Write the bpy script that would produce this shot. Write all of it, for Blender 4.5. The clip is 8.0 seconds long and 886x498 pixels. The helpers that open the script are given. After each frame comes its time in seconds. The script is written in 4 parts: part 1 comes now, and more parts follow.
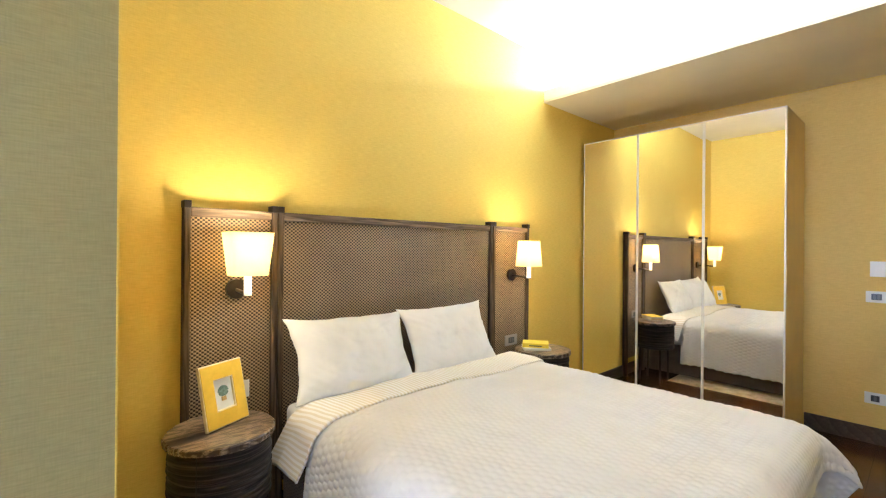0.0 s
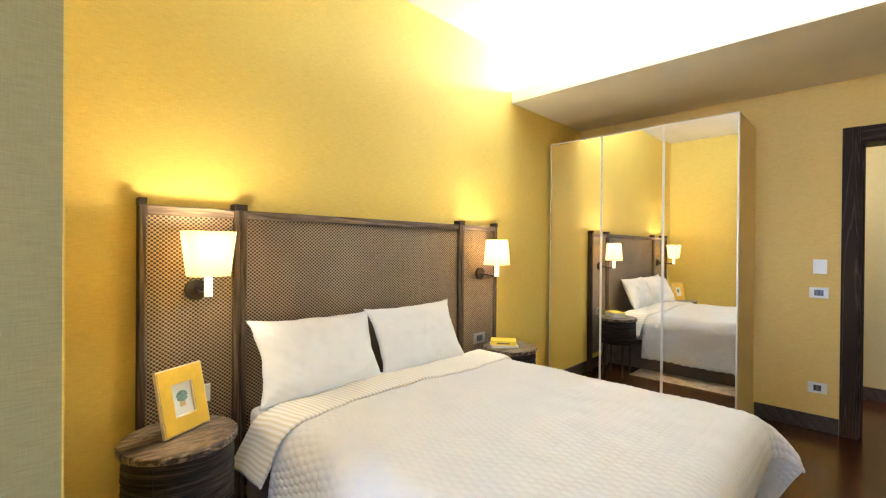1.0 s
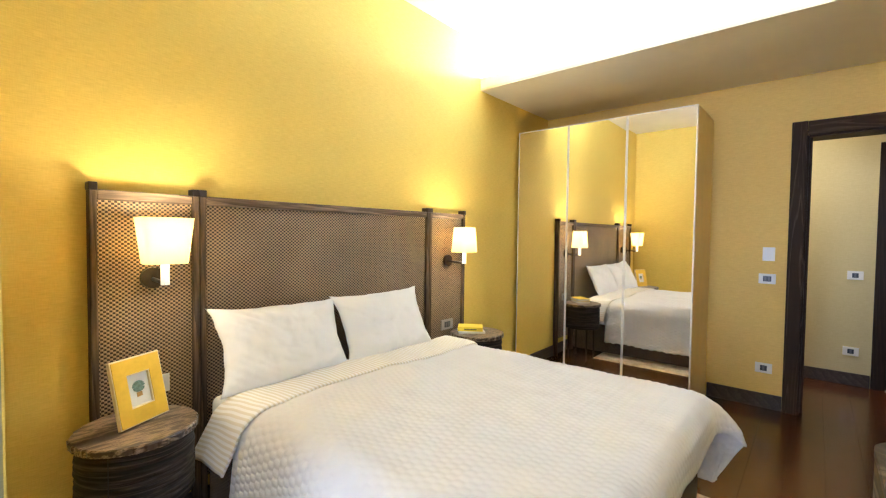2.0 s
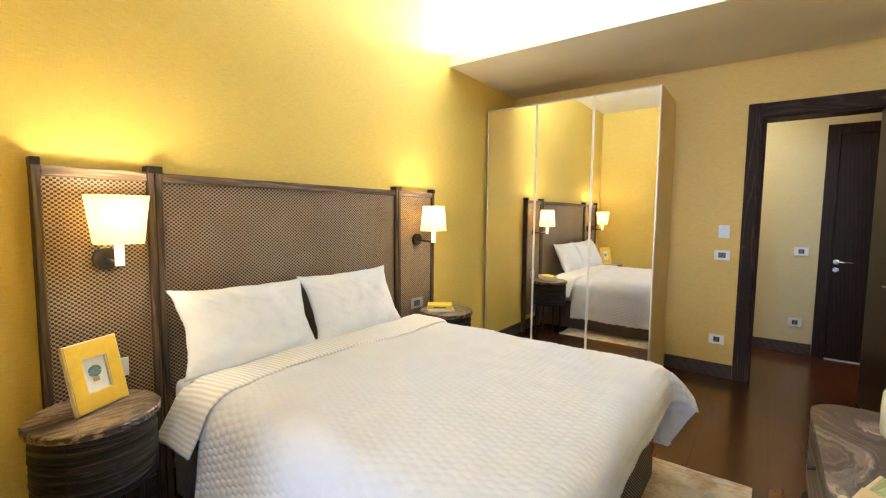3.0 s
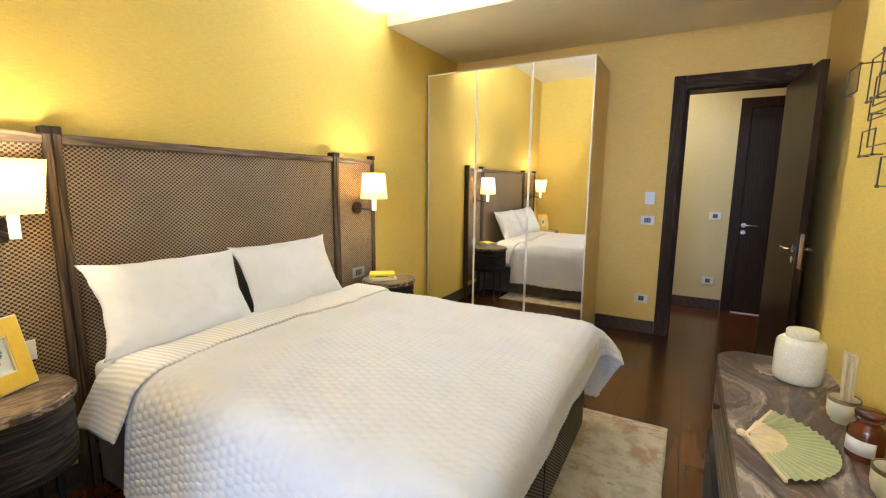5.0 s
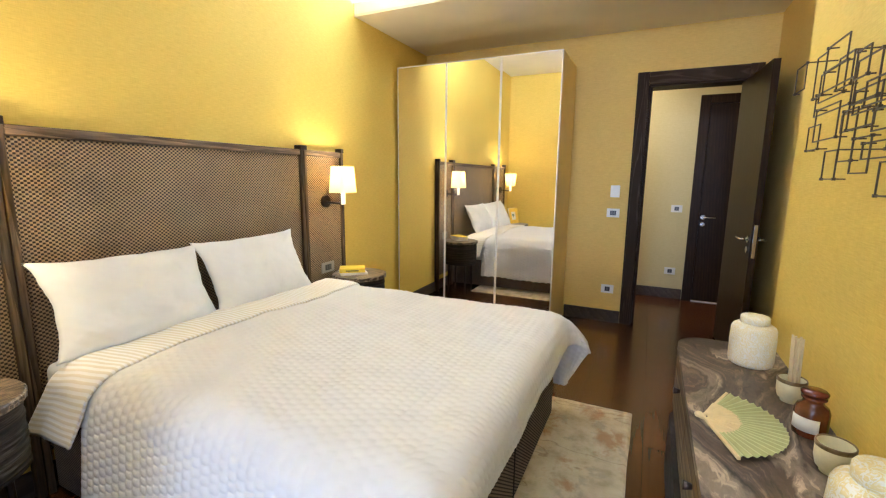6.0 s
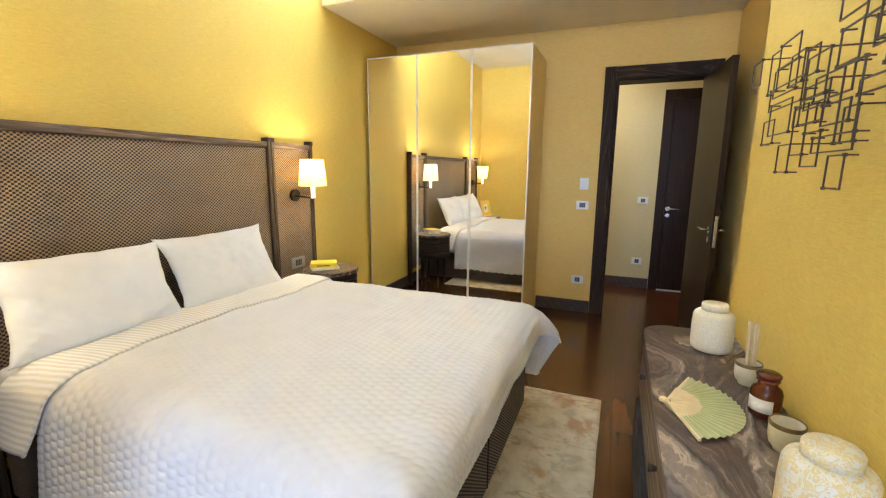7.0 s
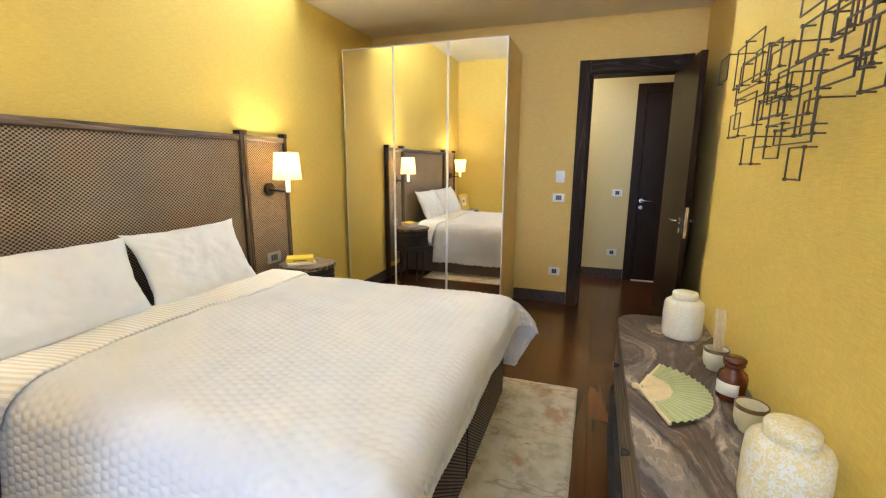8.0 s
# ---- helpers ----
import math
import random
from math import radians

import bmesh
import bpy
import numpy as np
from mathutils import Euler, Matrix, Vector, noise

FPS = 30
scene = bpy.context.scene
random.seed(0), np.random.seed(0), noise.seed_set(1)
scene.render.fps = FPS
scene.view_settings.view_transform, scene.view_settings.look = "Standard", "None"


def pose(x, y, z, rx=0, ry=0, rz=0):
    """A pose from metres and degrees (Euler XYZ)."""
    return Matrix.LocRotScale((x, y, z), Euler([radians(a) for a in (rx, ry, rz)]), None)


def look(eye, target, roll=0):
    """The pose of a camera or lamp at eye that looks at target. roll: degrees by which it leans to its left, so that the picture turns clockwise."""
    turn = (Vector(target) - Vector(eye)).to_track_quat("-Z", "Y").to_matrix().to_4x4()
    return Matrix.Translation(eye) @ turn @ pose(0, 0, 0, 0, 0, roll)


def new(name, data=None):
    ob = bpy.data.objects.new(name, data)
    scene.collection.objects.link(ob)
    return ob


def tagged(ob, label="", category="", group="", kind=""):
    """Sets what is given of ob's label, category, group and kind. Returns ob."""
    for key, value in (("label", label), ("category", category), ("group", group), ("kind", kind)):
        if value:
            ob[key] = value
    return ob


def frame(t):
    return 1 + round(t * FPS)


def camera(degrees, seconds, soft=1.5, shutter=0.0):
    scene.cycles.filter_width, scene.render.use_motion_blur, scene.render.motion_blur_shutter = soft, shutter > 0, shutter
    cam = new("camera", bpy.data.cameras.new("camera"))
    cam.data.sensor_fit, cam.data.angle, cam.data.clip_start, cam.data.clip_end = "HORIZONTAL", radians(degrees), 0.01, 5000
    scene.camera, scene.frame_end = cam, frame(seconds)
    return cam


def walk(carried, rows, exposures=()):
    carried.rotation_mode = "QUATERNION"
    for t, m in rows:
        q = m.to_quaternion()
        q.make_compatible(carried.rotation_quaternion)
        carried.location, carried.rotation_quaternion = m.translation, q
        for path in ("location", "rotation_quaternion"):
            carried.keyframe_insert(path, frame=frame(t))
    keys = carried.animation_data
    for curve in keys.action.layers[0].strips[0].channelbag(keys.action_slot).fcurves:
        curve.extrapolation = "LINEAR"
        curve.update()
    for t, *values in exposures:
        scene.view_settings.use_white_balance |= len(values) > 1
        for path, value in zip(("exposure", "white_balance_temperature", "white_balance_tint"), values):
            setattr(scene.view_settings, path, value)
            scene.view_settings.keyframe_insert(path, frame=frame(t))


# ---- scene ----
cam = camera(91.2, 8.0, soft=1.2)
PATH = [
    (0, (2.336, 0.024, 1.441), (0.843, 1.355, 1.441), 0.5),
    (0.5, (2.351, 0.032, 1.449), (0.902, 1.411, 1.442), 0.5),
    (1, (2.34, 0.03, 1.449), (0.944, 1.462, 1.44), 0.5),
    (1.5, (2.361, 0.039, 1.454), (1.01, 1.512, 1.421), 0.6),
    (3, (2.388, 0.055, 1.446), (1.194, 1.652, 1.286), 0.6),
    (3.5, (2.392, 0.059, 1.447), (1.254, 1.691, 1.237), 0.5),
    (4, (2.383, 0.059, 1.443), (1.306, 1.726, 1.19), 0.5),
    (4.5, (2.387, 0.066, 1.439), (1.366, 1.762, 1.157), 0.5),
    (6, (2.4, 0.074, 1.433), (1.552, 1.856, 1.108), 0.6),
    (6.5, (2.405, 0.077, 1.434), (1.616, 1.883, 1.094), 0.5),
    (7, (2.406, 0.078, 1.436), (1.672, 1.904, 1.08), 0.5),
    (7.5, (2.407, 0.077, 1.435), (1.722, 1.92, 1.065), 0.5),
    (8, (2.414, 0.08, 1.433), (1.772, 1.935, 1.049), 0.4),
]
walk(cam, [(t, look(e, g, r)) for t, e, g, r in PATH], exposures=[(0.0, 1.23, 5000, 14), (8.0, 1.23, 5000, 14)])

# ---- world and lights ----
world = bpy.data.worlds.new("world")
scene.world = world
world.use_nodes = True
sky = world.node_tree.nodes.new("ShaderNodeTexSky")
sky.sky_type, sky.sun_disc = "NISHITA", False
sky.sun_elevation, sky.sun_rotation = radians(48), radians(280)
world.node_tree.links.new(sky.outputs[0], world.node_tree.nodes["Background"].inputs[0])
world.node_tree.nodes["Background"].inputs[1].default_value = 0.12


def lamp(name, kind, m, power, colour, **more):
    data = bpy.data.lights.new(name, kind)
    data.energy, data.color = power, colour
    if kind == "AREA":
        data.shape, data.size, data.size_y = "RECTANGLE", more["w"], more["h"]
        data.spread = radians(more.get("spread", 180))
    else:
        data.shadow_soft_size = more.get("r", 0.03)
    ob = new(name, data)
    ob.matrix_world = m
    return ob


DAY = (0.83, 0.89, 1.0)
WARM = (1.0, 0.79, 0.46)
lamp("window_light", "AREA", look((1.65, -4.55, 1.45), (1.75, 3.0, 1.55)), 46, DAY, w=2.1, h=2.3, spread=170)
lamp("window_light", "AREA", look((2.95, -1.75, 1.45), (0.0, -1.75, 1.45)), 12, DAY, w=2.1, h=2.2, spread=175)
sun = bpy.data.lights.new("sun", "SUN")
sun.energy, sun.angle, sun.color = 2.0, radians(0.5), (1.0, 0.95, 0.88)
new("sun", sun).matrix_world = look((0, 0, 10), (6.0, 1.0, 0))
for lamp_y in (0.690, 2.815):
    lamp("sconce_bulb", "POINT", pose(0.225, lamp_y, 1.445), 9.0, WARM, r=0.055)
lamp("hall_light", "AREA", look((1.75, 5.2, 2.74), (1.75, 5.2, 0)), 10, (1.0, 0.86, 0.64), w=1.2, h=0.5)


# ---- materials ----
class Nodes:
    """A principled material with short ways to add nodes to it."""

    def __init__(self, name, colour=(0.5, 0.5, 0.5), rough=0.6, metal=0.0):
        self.mat = bpy.data.materials.new(name)
        self.mat.use_nodes = True
        self.tree = self.mat.node_tree
        self.bsdf = self.tree.nodes["Principled BSDF"]
        self.bsdf.inputs["Base Color"].default_value = (*colour, 1)
        self.bsdf.inputs["Roughness"].default_value = rough
        self.bsdf.inputs["Metallic"].default_value = metal
        self.co = self.tree.nodes.new("ShaderNodeTexCoord").outputs["Object"]

    def link(self, a, b):
        self.tree.links.new(a, b)

    def node(self, kind, **values):
        n = self.tree.nodes.new(kind)
        for key, value in values.items():
            n.inputs[key].default_value = value
        return n

    def mapped(self, scale=(1, 1, 1), turn=(0, 0, 0), source=None):
        n = self.tree.nodes.new("ShaderNodeMapping")
        n.inputs["Scale"].default_value = scale
        n.inputs["Rotation"].default_value = [radians(a) for a in turn]
        self.link(source or self.co, n.inputs["Vector"])
        return n.outputs[0]

    def noise(self, scale, detail=3.0, vector=None, distortion=0.0, rough=0.55):
        n = self.node("ShaderNodeTexNoise", Scale=scale, Detail=detail, Distortion=distortion, Roughness=rough)
        self.link(vector or self.co, n.inputs["Vector"])
        return n.outputs[0]

    def wave(self, scale, vector=None, distortion=0.0, detail=2.0, direction="X", profile="SIN", dscale=1.0):
        n = self.node("ShaderNodeTexWave", Scale=scale, Distortion=distortion, Detail=detail)
        n.inputs["Detail Scale"].default_value = dscale
        n.bands_direction, n.wave_profile = direction, profile
        self.link(vector or self.co, n.inputs["Vector"])
        return n.outputs["Fac"]

    def ramp(self, fac, *stops):
        n = self.tree.nodes.new("ShaderNodeValToRGB")
        while len(n.color_ramp.elements) < len(stops):
            n.color_ramp.elements.new(0.5)
        for e, (at, c) in zip(n.color_ramp.elements, stops):
            e.position, e.color = at, (*c, 1) if len(c) == 3 else c
        self.link(fac, n.inputs[0])
        return n.outputs[0]

    def math(self, op, a, b):
        n = self.tree.nodes.new("ShaderNodeMath")
        n.operation = op
        for i, v in enumerate((a, b)):
            if isinstance(v, (int, float)):
                n.inputs[i].default_value = v
            else:
                self.link(v, n.inputs[i])
        return n.outputs[0]

    def mix(self, fac, a, b, blend="MIX"):
        n = self.tree.nodes.new("ShaderNodeMix")
        n.data_type, n.blend_type = "RGBA", blend
        for socket, v in ((n.inputs[0], fac), (n.inputs[6], a), (n.inputs[7], b)):
            if isinstance(v, (int, float)):
                socket.default_value = v
            elif isinstance(v, tuple):
                socket.default_value = (*v, 1)
            else:
                self.link(v, socket)
        return n.outputs[2]

    def colour(self, socket):
        self.link(socket, self.bsdf.inputs["Base Color"])
        return self

    def rough(self, socket, low, high):
        n = self.node("ShaderNodeMapRange")
        n.inputs["To Min"].default_value, n.inputs["To Max"].default_value = low, high
        self.link(socket, n.inputs[0])
        self.link(n.outputs[0], self.bsdf.inputs["Roughness"])
        return self

    def bump(self, height, strength=0.3, distance=0.002):
        n = self.node("ShaderNodeBump", Strength=strength, Distance=distance)
        self.link(height, n.inputs["Height"])
        self.link(n.outputs[0], self.bsdf.inputs["Normal"])
        return self


def wallpaper(name, low, high):
    """Woven vinyl: fine uneven horizontal threads crossed by thinner upright ones."""
    n = Nodes(name, rough=0.72)
    inner = lambda f: tuple(a + (b - a) * f for a, b in zip(low, high))
    threads = n.noise(1.0, 2, n.mapped((20, 20, 260)))
    slubs = n.noise(1.0, 2, n.mapped((260, 260, 28)))
    cloud = n.noise(1.6, 3)
    weave = n.math("ADD", n.math("MULTIPLY", threads, 0.65), n.math("MULTIPLY", slubs, 0.35))
    base = n.ramp(weave, (0.3, low), (0.7, high))
    n.colour(n.mix(0.25, base, n.ramp(cloud, (0.3, inner(0.2)), (0.7, inner(0.8)))))
    return n.bump(weave, 0.55, 0.002).mat


def white_paint(name, colour=(0.80, 0.79, 0.76)):
    n = Nodes(name, rough=0.65)
    low = tuple(c * 0.94 for c in colour)
    n.colour(n.ramp(n.noise(2.2, 3), (0.35, low), (0.65, colour)))
    return n.bump(n.noise(220, 2), 0.12, 0.0006).mat


def wood(name, dark, light, axis="Z", rough=(0.35, 0.55), scale=1.0, strength=0.5):
    """Stained open-grained wood with long streaks along one axis."""
    n = Nodes(name)
    s = {"X": (1.2, 22, 22), "Y": (22, 1.2, 22), "Z": (22, 22, 1.2)}[axis]
    vec = n.mapped(tuple(c * scale for c in s))
    figure = n.noise(1.0, 4, vec, 1.2)
    rings = n.wave(0.55, vec, 5.0, 3, "DIAGONAL", "SAW", 0.8)
    pores = n.noise(5.0, 2, vec)
    both = n.math("ADD", n.math("MULTIPLY", figure, 0.6), n.math("MULTIPLY", rings, 0.4))
    n.colour(n.mix(n.ramp(pores, (0.42, (0, 0, 0)), (0.6, (0.6, 0.6, 0.6))), n.ramp(both, (0.25, dark), (0.75, light)), dark))
    n.rough(figure, *rough)
    n.bsdf.inputs["Specular IOR Level"].default_value = 0.25
    return n.bump(n.math("ADD", both, pores), strength, 0.0012).mat


def ash(name, axis):
    """Dark-stained ash with pale open cathedral grain."""
    n = Nodes(name)
    stretch = {"X": (0.55, 7, 7), "Z": (7, 7, 0.55)}[axis]
    vec = n.mapped(stretch)
    field = n.noise(1.0, 1.5, vec, 0.6, 0.4)
    line = n.math("FRACT", n.math("MULTIPLY", field, 15.0), 0)
    fibre = n.noise(1.0, 3, n.mapped(tuple(c * 22 for c in stretch)))
    grain = n.math("MULTIPLY", n.ramp(line, (0.0, (0, 0, 0)), (0.55, (0.1, 0.1, 0.1)), (0.85, (1, 1, 1)), (1.0, (0, 0, 0))), n.ramp(fibre, (0.35, (0.25, 0.25, 0.25)), (0.65, (1, 1, 1))))
    n.colour(n.mix(grain, (0.028, 0.017, 0.010), (0.085, 0.058, 0.038)))
    n.bsdf.inputs["Roughness"].default_value = 0.55
    n.bsdf.inputs["Specular IOR Level"].default_value = 0.1
    return n.bump(grain, 0.4, 0.001).mat


def floor_wood():
    """Dark lacquered planks; each plank takes its own tone."""
    n = Nodes("dark_lacquered_plank")
    info = n.tree.nodes.new("ShaderNodeObjectInfo").outputs["Random"]
    grain = n.noise(1.0, 3, n.mapped((30, 1.3, 30)), 0.2)
    base = n.ramp(grain, (0.2, (0.064, 0.021, 0.0045)), (0.8, (0.098, 0.034, 0.0075)))
    tone = n.ramp(info, (0.0, (0.84, 0.82, 0.80)), (0.5, (1.0, 0.98, 0.96)), (1.0, (1.14, 1.11, 1.08)))
    n.colour(n.mix(1.0, base, tone, "MULTIPLY"))
    n.rough(n.noise(5, 2), 0.17, 0.27)
    n.bsdf.inputs["Coat Weight"].default_value = 0.1
    n.bsdf.inputs["Coat Roughness"].default_value = 0.15
    return n.mat


def woven_leather():
    """Brown leather straps woven on the diagonal, with small dark gaps."""
    n = Nodes("woven_brown_leather", rough=0.5)
    split = n.tree.nodes.new("ShaderNodeSeparateXYZ")
    n.link(n.co, split.inputs[0])
    a = n.math("SINE", n.math("MULTIPLY", split.outputs[1], 2 * math.pi / 0.0225), 0)
    b = n.math("SINE", n.math("MULTIPLY", split.outputs[2], 2 * math.pi / 0.0185), 0)
    check = n.math("MULTIPLY", a, b)
    lift = n.math("ADD", n.math("MULTIPLY", check, 0.5), 0.5)
    tone = n.noise(3.0, 3)
    strap = n.ramp(tone, (0.3, (0.29, 0.195, 0.100)), (0.7, (0.38, 0.265, 0.138)))
    n.colour(n.mix(n.ramp(lift, (0.38, (1, 1, 1)), (0.56, (0, 0, 0))), strap, (0.016, 0.009, 0.006)))
    return n.bump(lift, 0.8, 0.003).mat


def rib_fabric():
    """Brown upholstery with slanting ribs and dark gaps."""
    n = Nodes("ribbed_brown_upholstery", rough=0.85)
    vec = n.mapped((1, 1, 1), (0, 0, 0))
    split = n.tree.nodes.new("ShaderNodeSeparateXYZ")
    n.link(vec, split.inputs[0])
    slant = n.math("ADD", n.math("ADD", split.outputs[0], split.outputs[1]), n.math("MULTIPLY", split.outputs[2], 1.3))
    rib = n.math("ADD", n.math("MULTIPLY", n.math("SINE", n.math("MULTIPLY", slant, 2 * math.pi / 0.021), 0), 0.5), 0.5)
    n.colour(n.mix(n.ramp(rib, (0.25, (0, 0, 0)), (0.6, (1, 1, 1))), (0.022, 0.016, 0.014), n.ramp(n.noise(9, 3), (0.3, (0.17, 0.125, 0.09)), (0.7, (0.24, 0.18, 0.13)))))
    return n.bump(n.math("ADD", rib, n.math("MULTIPLY", n.noise(400, 2), 0.3)), 0.6, 0.003).mat


def marble():
    """Brown banded marble with grey and cream bands and thin cracks."""
    n = Nodes("brown_banded_marble", rough=0.28)
    bend = n.noise(1.0, 1.0, n.mapped((2.3, 0.85, 2.3), (0, 0, 14)), 0.8, 0.4)
    wob = n.noise(1.0, 4, n.mapped((26, 8, 26)), 0.8)
    field = n.math("ADD", bend, n.math("MULTIPLY", wob, 0.05))
    rings = n.math("FRACT", n.math("MULTIPLY", field, 5.6), 0)
    flow = n.tree.nodes.new("ShaderNodeCombineXYZ")
    n.link(n.math("MULTIPLY", field, 40.0), flow.inputs[0])
    split = n.tree.nodes.new("ShaderNodeSeparateXYZ")
    n.link(n.co, split.inputs[0])
    n.link(n.math("MULTIPLY", split.outputs[1], 5.0), flow.inputs[1])
    lines = n.noise(1.0, 5, flow.outputs[0], 0.4, 0.65)
    base = n.ramp(rings, (0.0, (0.080, 0.052, 0.032)), (0.30, (0.090, 0.058, 0.036)), (0.50, (0.062, 0.041, 0.026)),
                  (0.56, (0.19, 0.148, 0.105)), (0.78, (0.23, 0.18, 0.13)), (0.83, (0.072, 0.045, 0.027)), (1.0, (0.080, 0.052, 0.032)))
    vein = n.ramp(lines, (0.36, (0.40, 0.37, 0.34)), (0.45, (0.84, 0.82, 0.79)), (0.53, (0.95, 0.94, 0.92)), (0.60, (2.0, 1.98, 1.9)))
    bands = n.noise(1.0, 5, n.mapped((60, 24, 60)), 1.0)
    n.colour(n.mix(1.0, n.mix(1.0, base, vein, "MULTIPLY"), n.ramp(bands, (0.3, (0.8, 0.79, 0.77)), (0.7, (1.15, 1.14, 1.12))), "MULTIPLY"))
    n.rough(n.noise(9, 3), 0.34, 0.5)
    n.bsdf.inputs["Specular IOR Level"].default_value = 0.3
    return n.bump(bands, 0.1, 0.001).mat


def streak_marble():
    """The night stands' brown stone, with straight pale streaks."""
    n = Nodes("streaked_brown_stone", rough=0.3)
    vec = n.mapped((20, 3.0, 20), (0, 0, 24))
    bands = n.noise(1.0, 5, vec, 1.0, 0.6)
    fine = n.noise(4.0, 4, vec, 0.5)
    both = n.math("ADD", n.math("MULTIPLY", bands, 0.75), n.math("MULTIPLY", fine, 0.25))
    n.colour(n.ramp(both, (0.34, (0.020, 0.012, 0.008)), (0.47, (0.060, 0.038, 0.022)), (0.535, (0.30, 0.215, 0.13)), (0.575, (0.040, 0.025, 0.015)), (0.62, (0.10, 0.066, 0.040)), (0.69, (0.38, 0.285, 0.185))))
    return n.bump(bands, 0.15, 0.001).mat


def rough_wood():
    """Dark wood with deep wavy horizontal chisel grooves."""
    n = Nodes("grooved_dark_wood", rough=0.68)
    vec = n.mapped((3.2, 3.2, 62))
    groove = n.noise(1.0, 4, vec, 0.9, 0.6)
    n.colour(n.ramp(groove, (0.36, (0.005, 0.004, 0.0035)), (0.5, (0.020, 0.015, 0.012)), (0.64, (0.062, 0.047, 0.036))))
    n.bsdf.inputs["Specular IOR Level"].default_value = 0.25
    return n.bump(groove, 0.8, 0.004).mat


def linen(name, colour, scale=900, rough=0.9):
    n = Nodes(name, rough=rough)
    n.colour(n.ramp(n.noise(6, 3), (0.3, tuple(c * 0.95 for c in colour)), (0.7, colour)))
    n.bsdf.inputs["Sheen Weight"].default_value = 0.15
    h = n.math("ADD", n.math("MULTIPLY", n.noise(scale, 2), 0.3), n.math("MULTIPLY", n.noise(14, 4, None, 0.5), 1.0))
    return n.bump(h, 0.35, 0.003).mat


def striped_linen():
    """White cotton with soft beige stripes across the bed."""
    n = Nodes("striped_bed_linen", rough=0.9)
    split = n.tree.nodes.new("ShaderNodeSeparateXYZ")
    n.link(n.tree.nodes.new("ShaderNodeTexCoord").outputs["UV"], split.inputs[0])
    wob = n.math("MULTIPLY", n.noise(3, 1), 0.006)
    s = n.math("SINE", n.math("MULTIPLY", n.math("ADD", split.outputs[1], wob), 2 * math.pi / 0.022), 0)
    f = n.math("ADD", n.math("MULTIPLY", s, 0.5), 0.5)
    n.colour(n.ramp(f, (0.35, (0.86, 0.84, 0.80)), (0.68, (0.74, 0.68, 0.55))))
    return n.bump(n.math("ADD", n.math("MULTIPLY", f, 0.4), n.noise(14, 4)), 0.3, 0.003).mat


def rug_material():
    n = Nodes("cream_patchy_rug", rough=0.95)
    big = n.noise(6.5, 4, None, 0.2, 0.6)
    small = n.noise(11, 5, None, 0.1, 0.62)
    base = n.ramp(small, (0.3, (0.46, 0.355, 0.17)), (0.5, (0.64, 0.52, 0.295)), (0.7, (0.72, 0.61, 0.375)))
    rust = n.ramp(n.noise(4.2, 5, n.mapped((1.2, 1.0, 1)), 0.3, 0.65), (0.54, (0, 0, 0)), (0.64, (1, 1, 1)))
    n.colour(n.mix(n.math("MULTIPLY", rust, 0.8), n.mix(n.ramp(big, (0.58, (0, 0, 0)), (0.66, (0.5, 0.5, 0.5))), base, (0.34, 0.28, 0.165)), (0.44, 0.215, 0.06)))
    crack = n.math("ABSOLUTE", n.math("SUBTRACT", n.noise(0.9, 4, n.mapped((0.8, 2.2, 1.0)), 0.3, 0.55), 0.52), 0)
    worn = n.bsdf.inputs["Base Color"].links[0].from_socket
    n.colour(n.mix(n.ramp(crack, (0.0, (0.6, 0.6, 0.6)), (0.006, (0, 0, 0))), worn, (0.26, 0.14, 0.06)))
    n.bsdf.inputs["Sheen Weight"].default_value = 0.2
    return n.bump(n.math("ADD", n.noise(500, 2), small), 0.6, 0.006).mat


def plain(name, colour, rough=0.4, metal=0.0, vary=0.1, scale=30, bump=0.1):
    n = Nodes(name, colour, rough, metal)
    n.colour(n.ramp(n.noise(scale, 3), (0.3, tuple(c * (1 - vary) for c in colour)), (0.7, tuple(min(1.0, c * (1 + vary)) for c in colour))))
    n.rough(n.noise(scale * 0.5, 2), max(rough - 0.07, 0.02), rough + 0.07)
    return n.bump(n.noise(scale * 12, 2), bump, 0.0005).mat


def glow(name, colour, strength, base=(0.9, 0.88, 0.8)):
    n = Nodes(name, base, 0.8)
    n.bsdf.inputs["Emission Color"].default_value = (*colour, 1)
    n.bsdf.inputs["Emission Strength"].default_value = strength
    return n.mat


def shade_cloth():
    """Thin cream fabric that lets the bulb's light through."""
    n = Nodes("lit_lamp_shade", (0.9, 0.80, 0.50), 0.8)
    cloth = n.tree.nodes.new("ShaderNodeBsdfTranslucent")
    weave = n.noise(1.0, 2, n.mapped((500, 500, 120)))
    n.link(n.ramp(weave, (0.3, (0.84, 0.70, 0.36)), (0.7, (0.94, 0.82, 0.47))), cloth.inputs["Color"])
    blend = n.tree.nodes.new("ShaderNodeMixShader")
    blend.inputs[0].default_value = 0.5
    n.link(n.bsdf.outputs[0], blend.inputs[1])
    n.link(cloth.outputs[0], blend.inputs[2])
    n.link(blend.outputs[0], n.tree.nodes["Material Output"].inputs["Surface"])
    n.bsdf.inputs["Emission Color"].default_value = (1.0, 0.66, 0.18, 1)
    n.bsdf.inputs["Emission Strength"].default_value = 0.15
    return n.mat


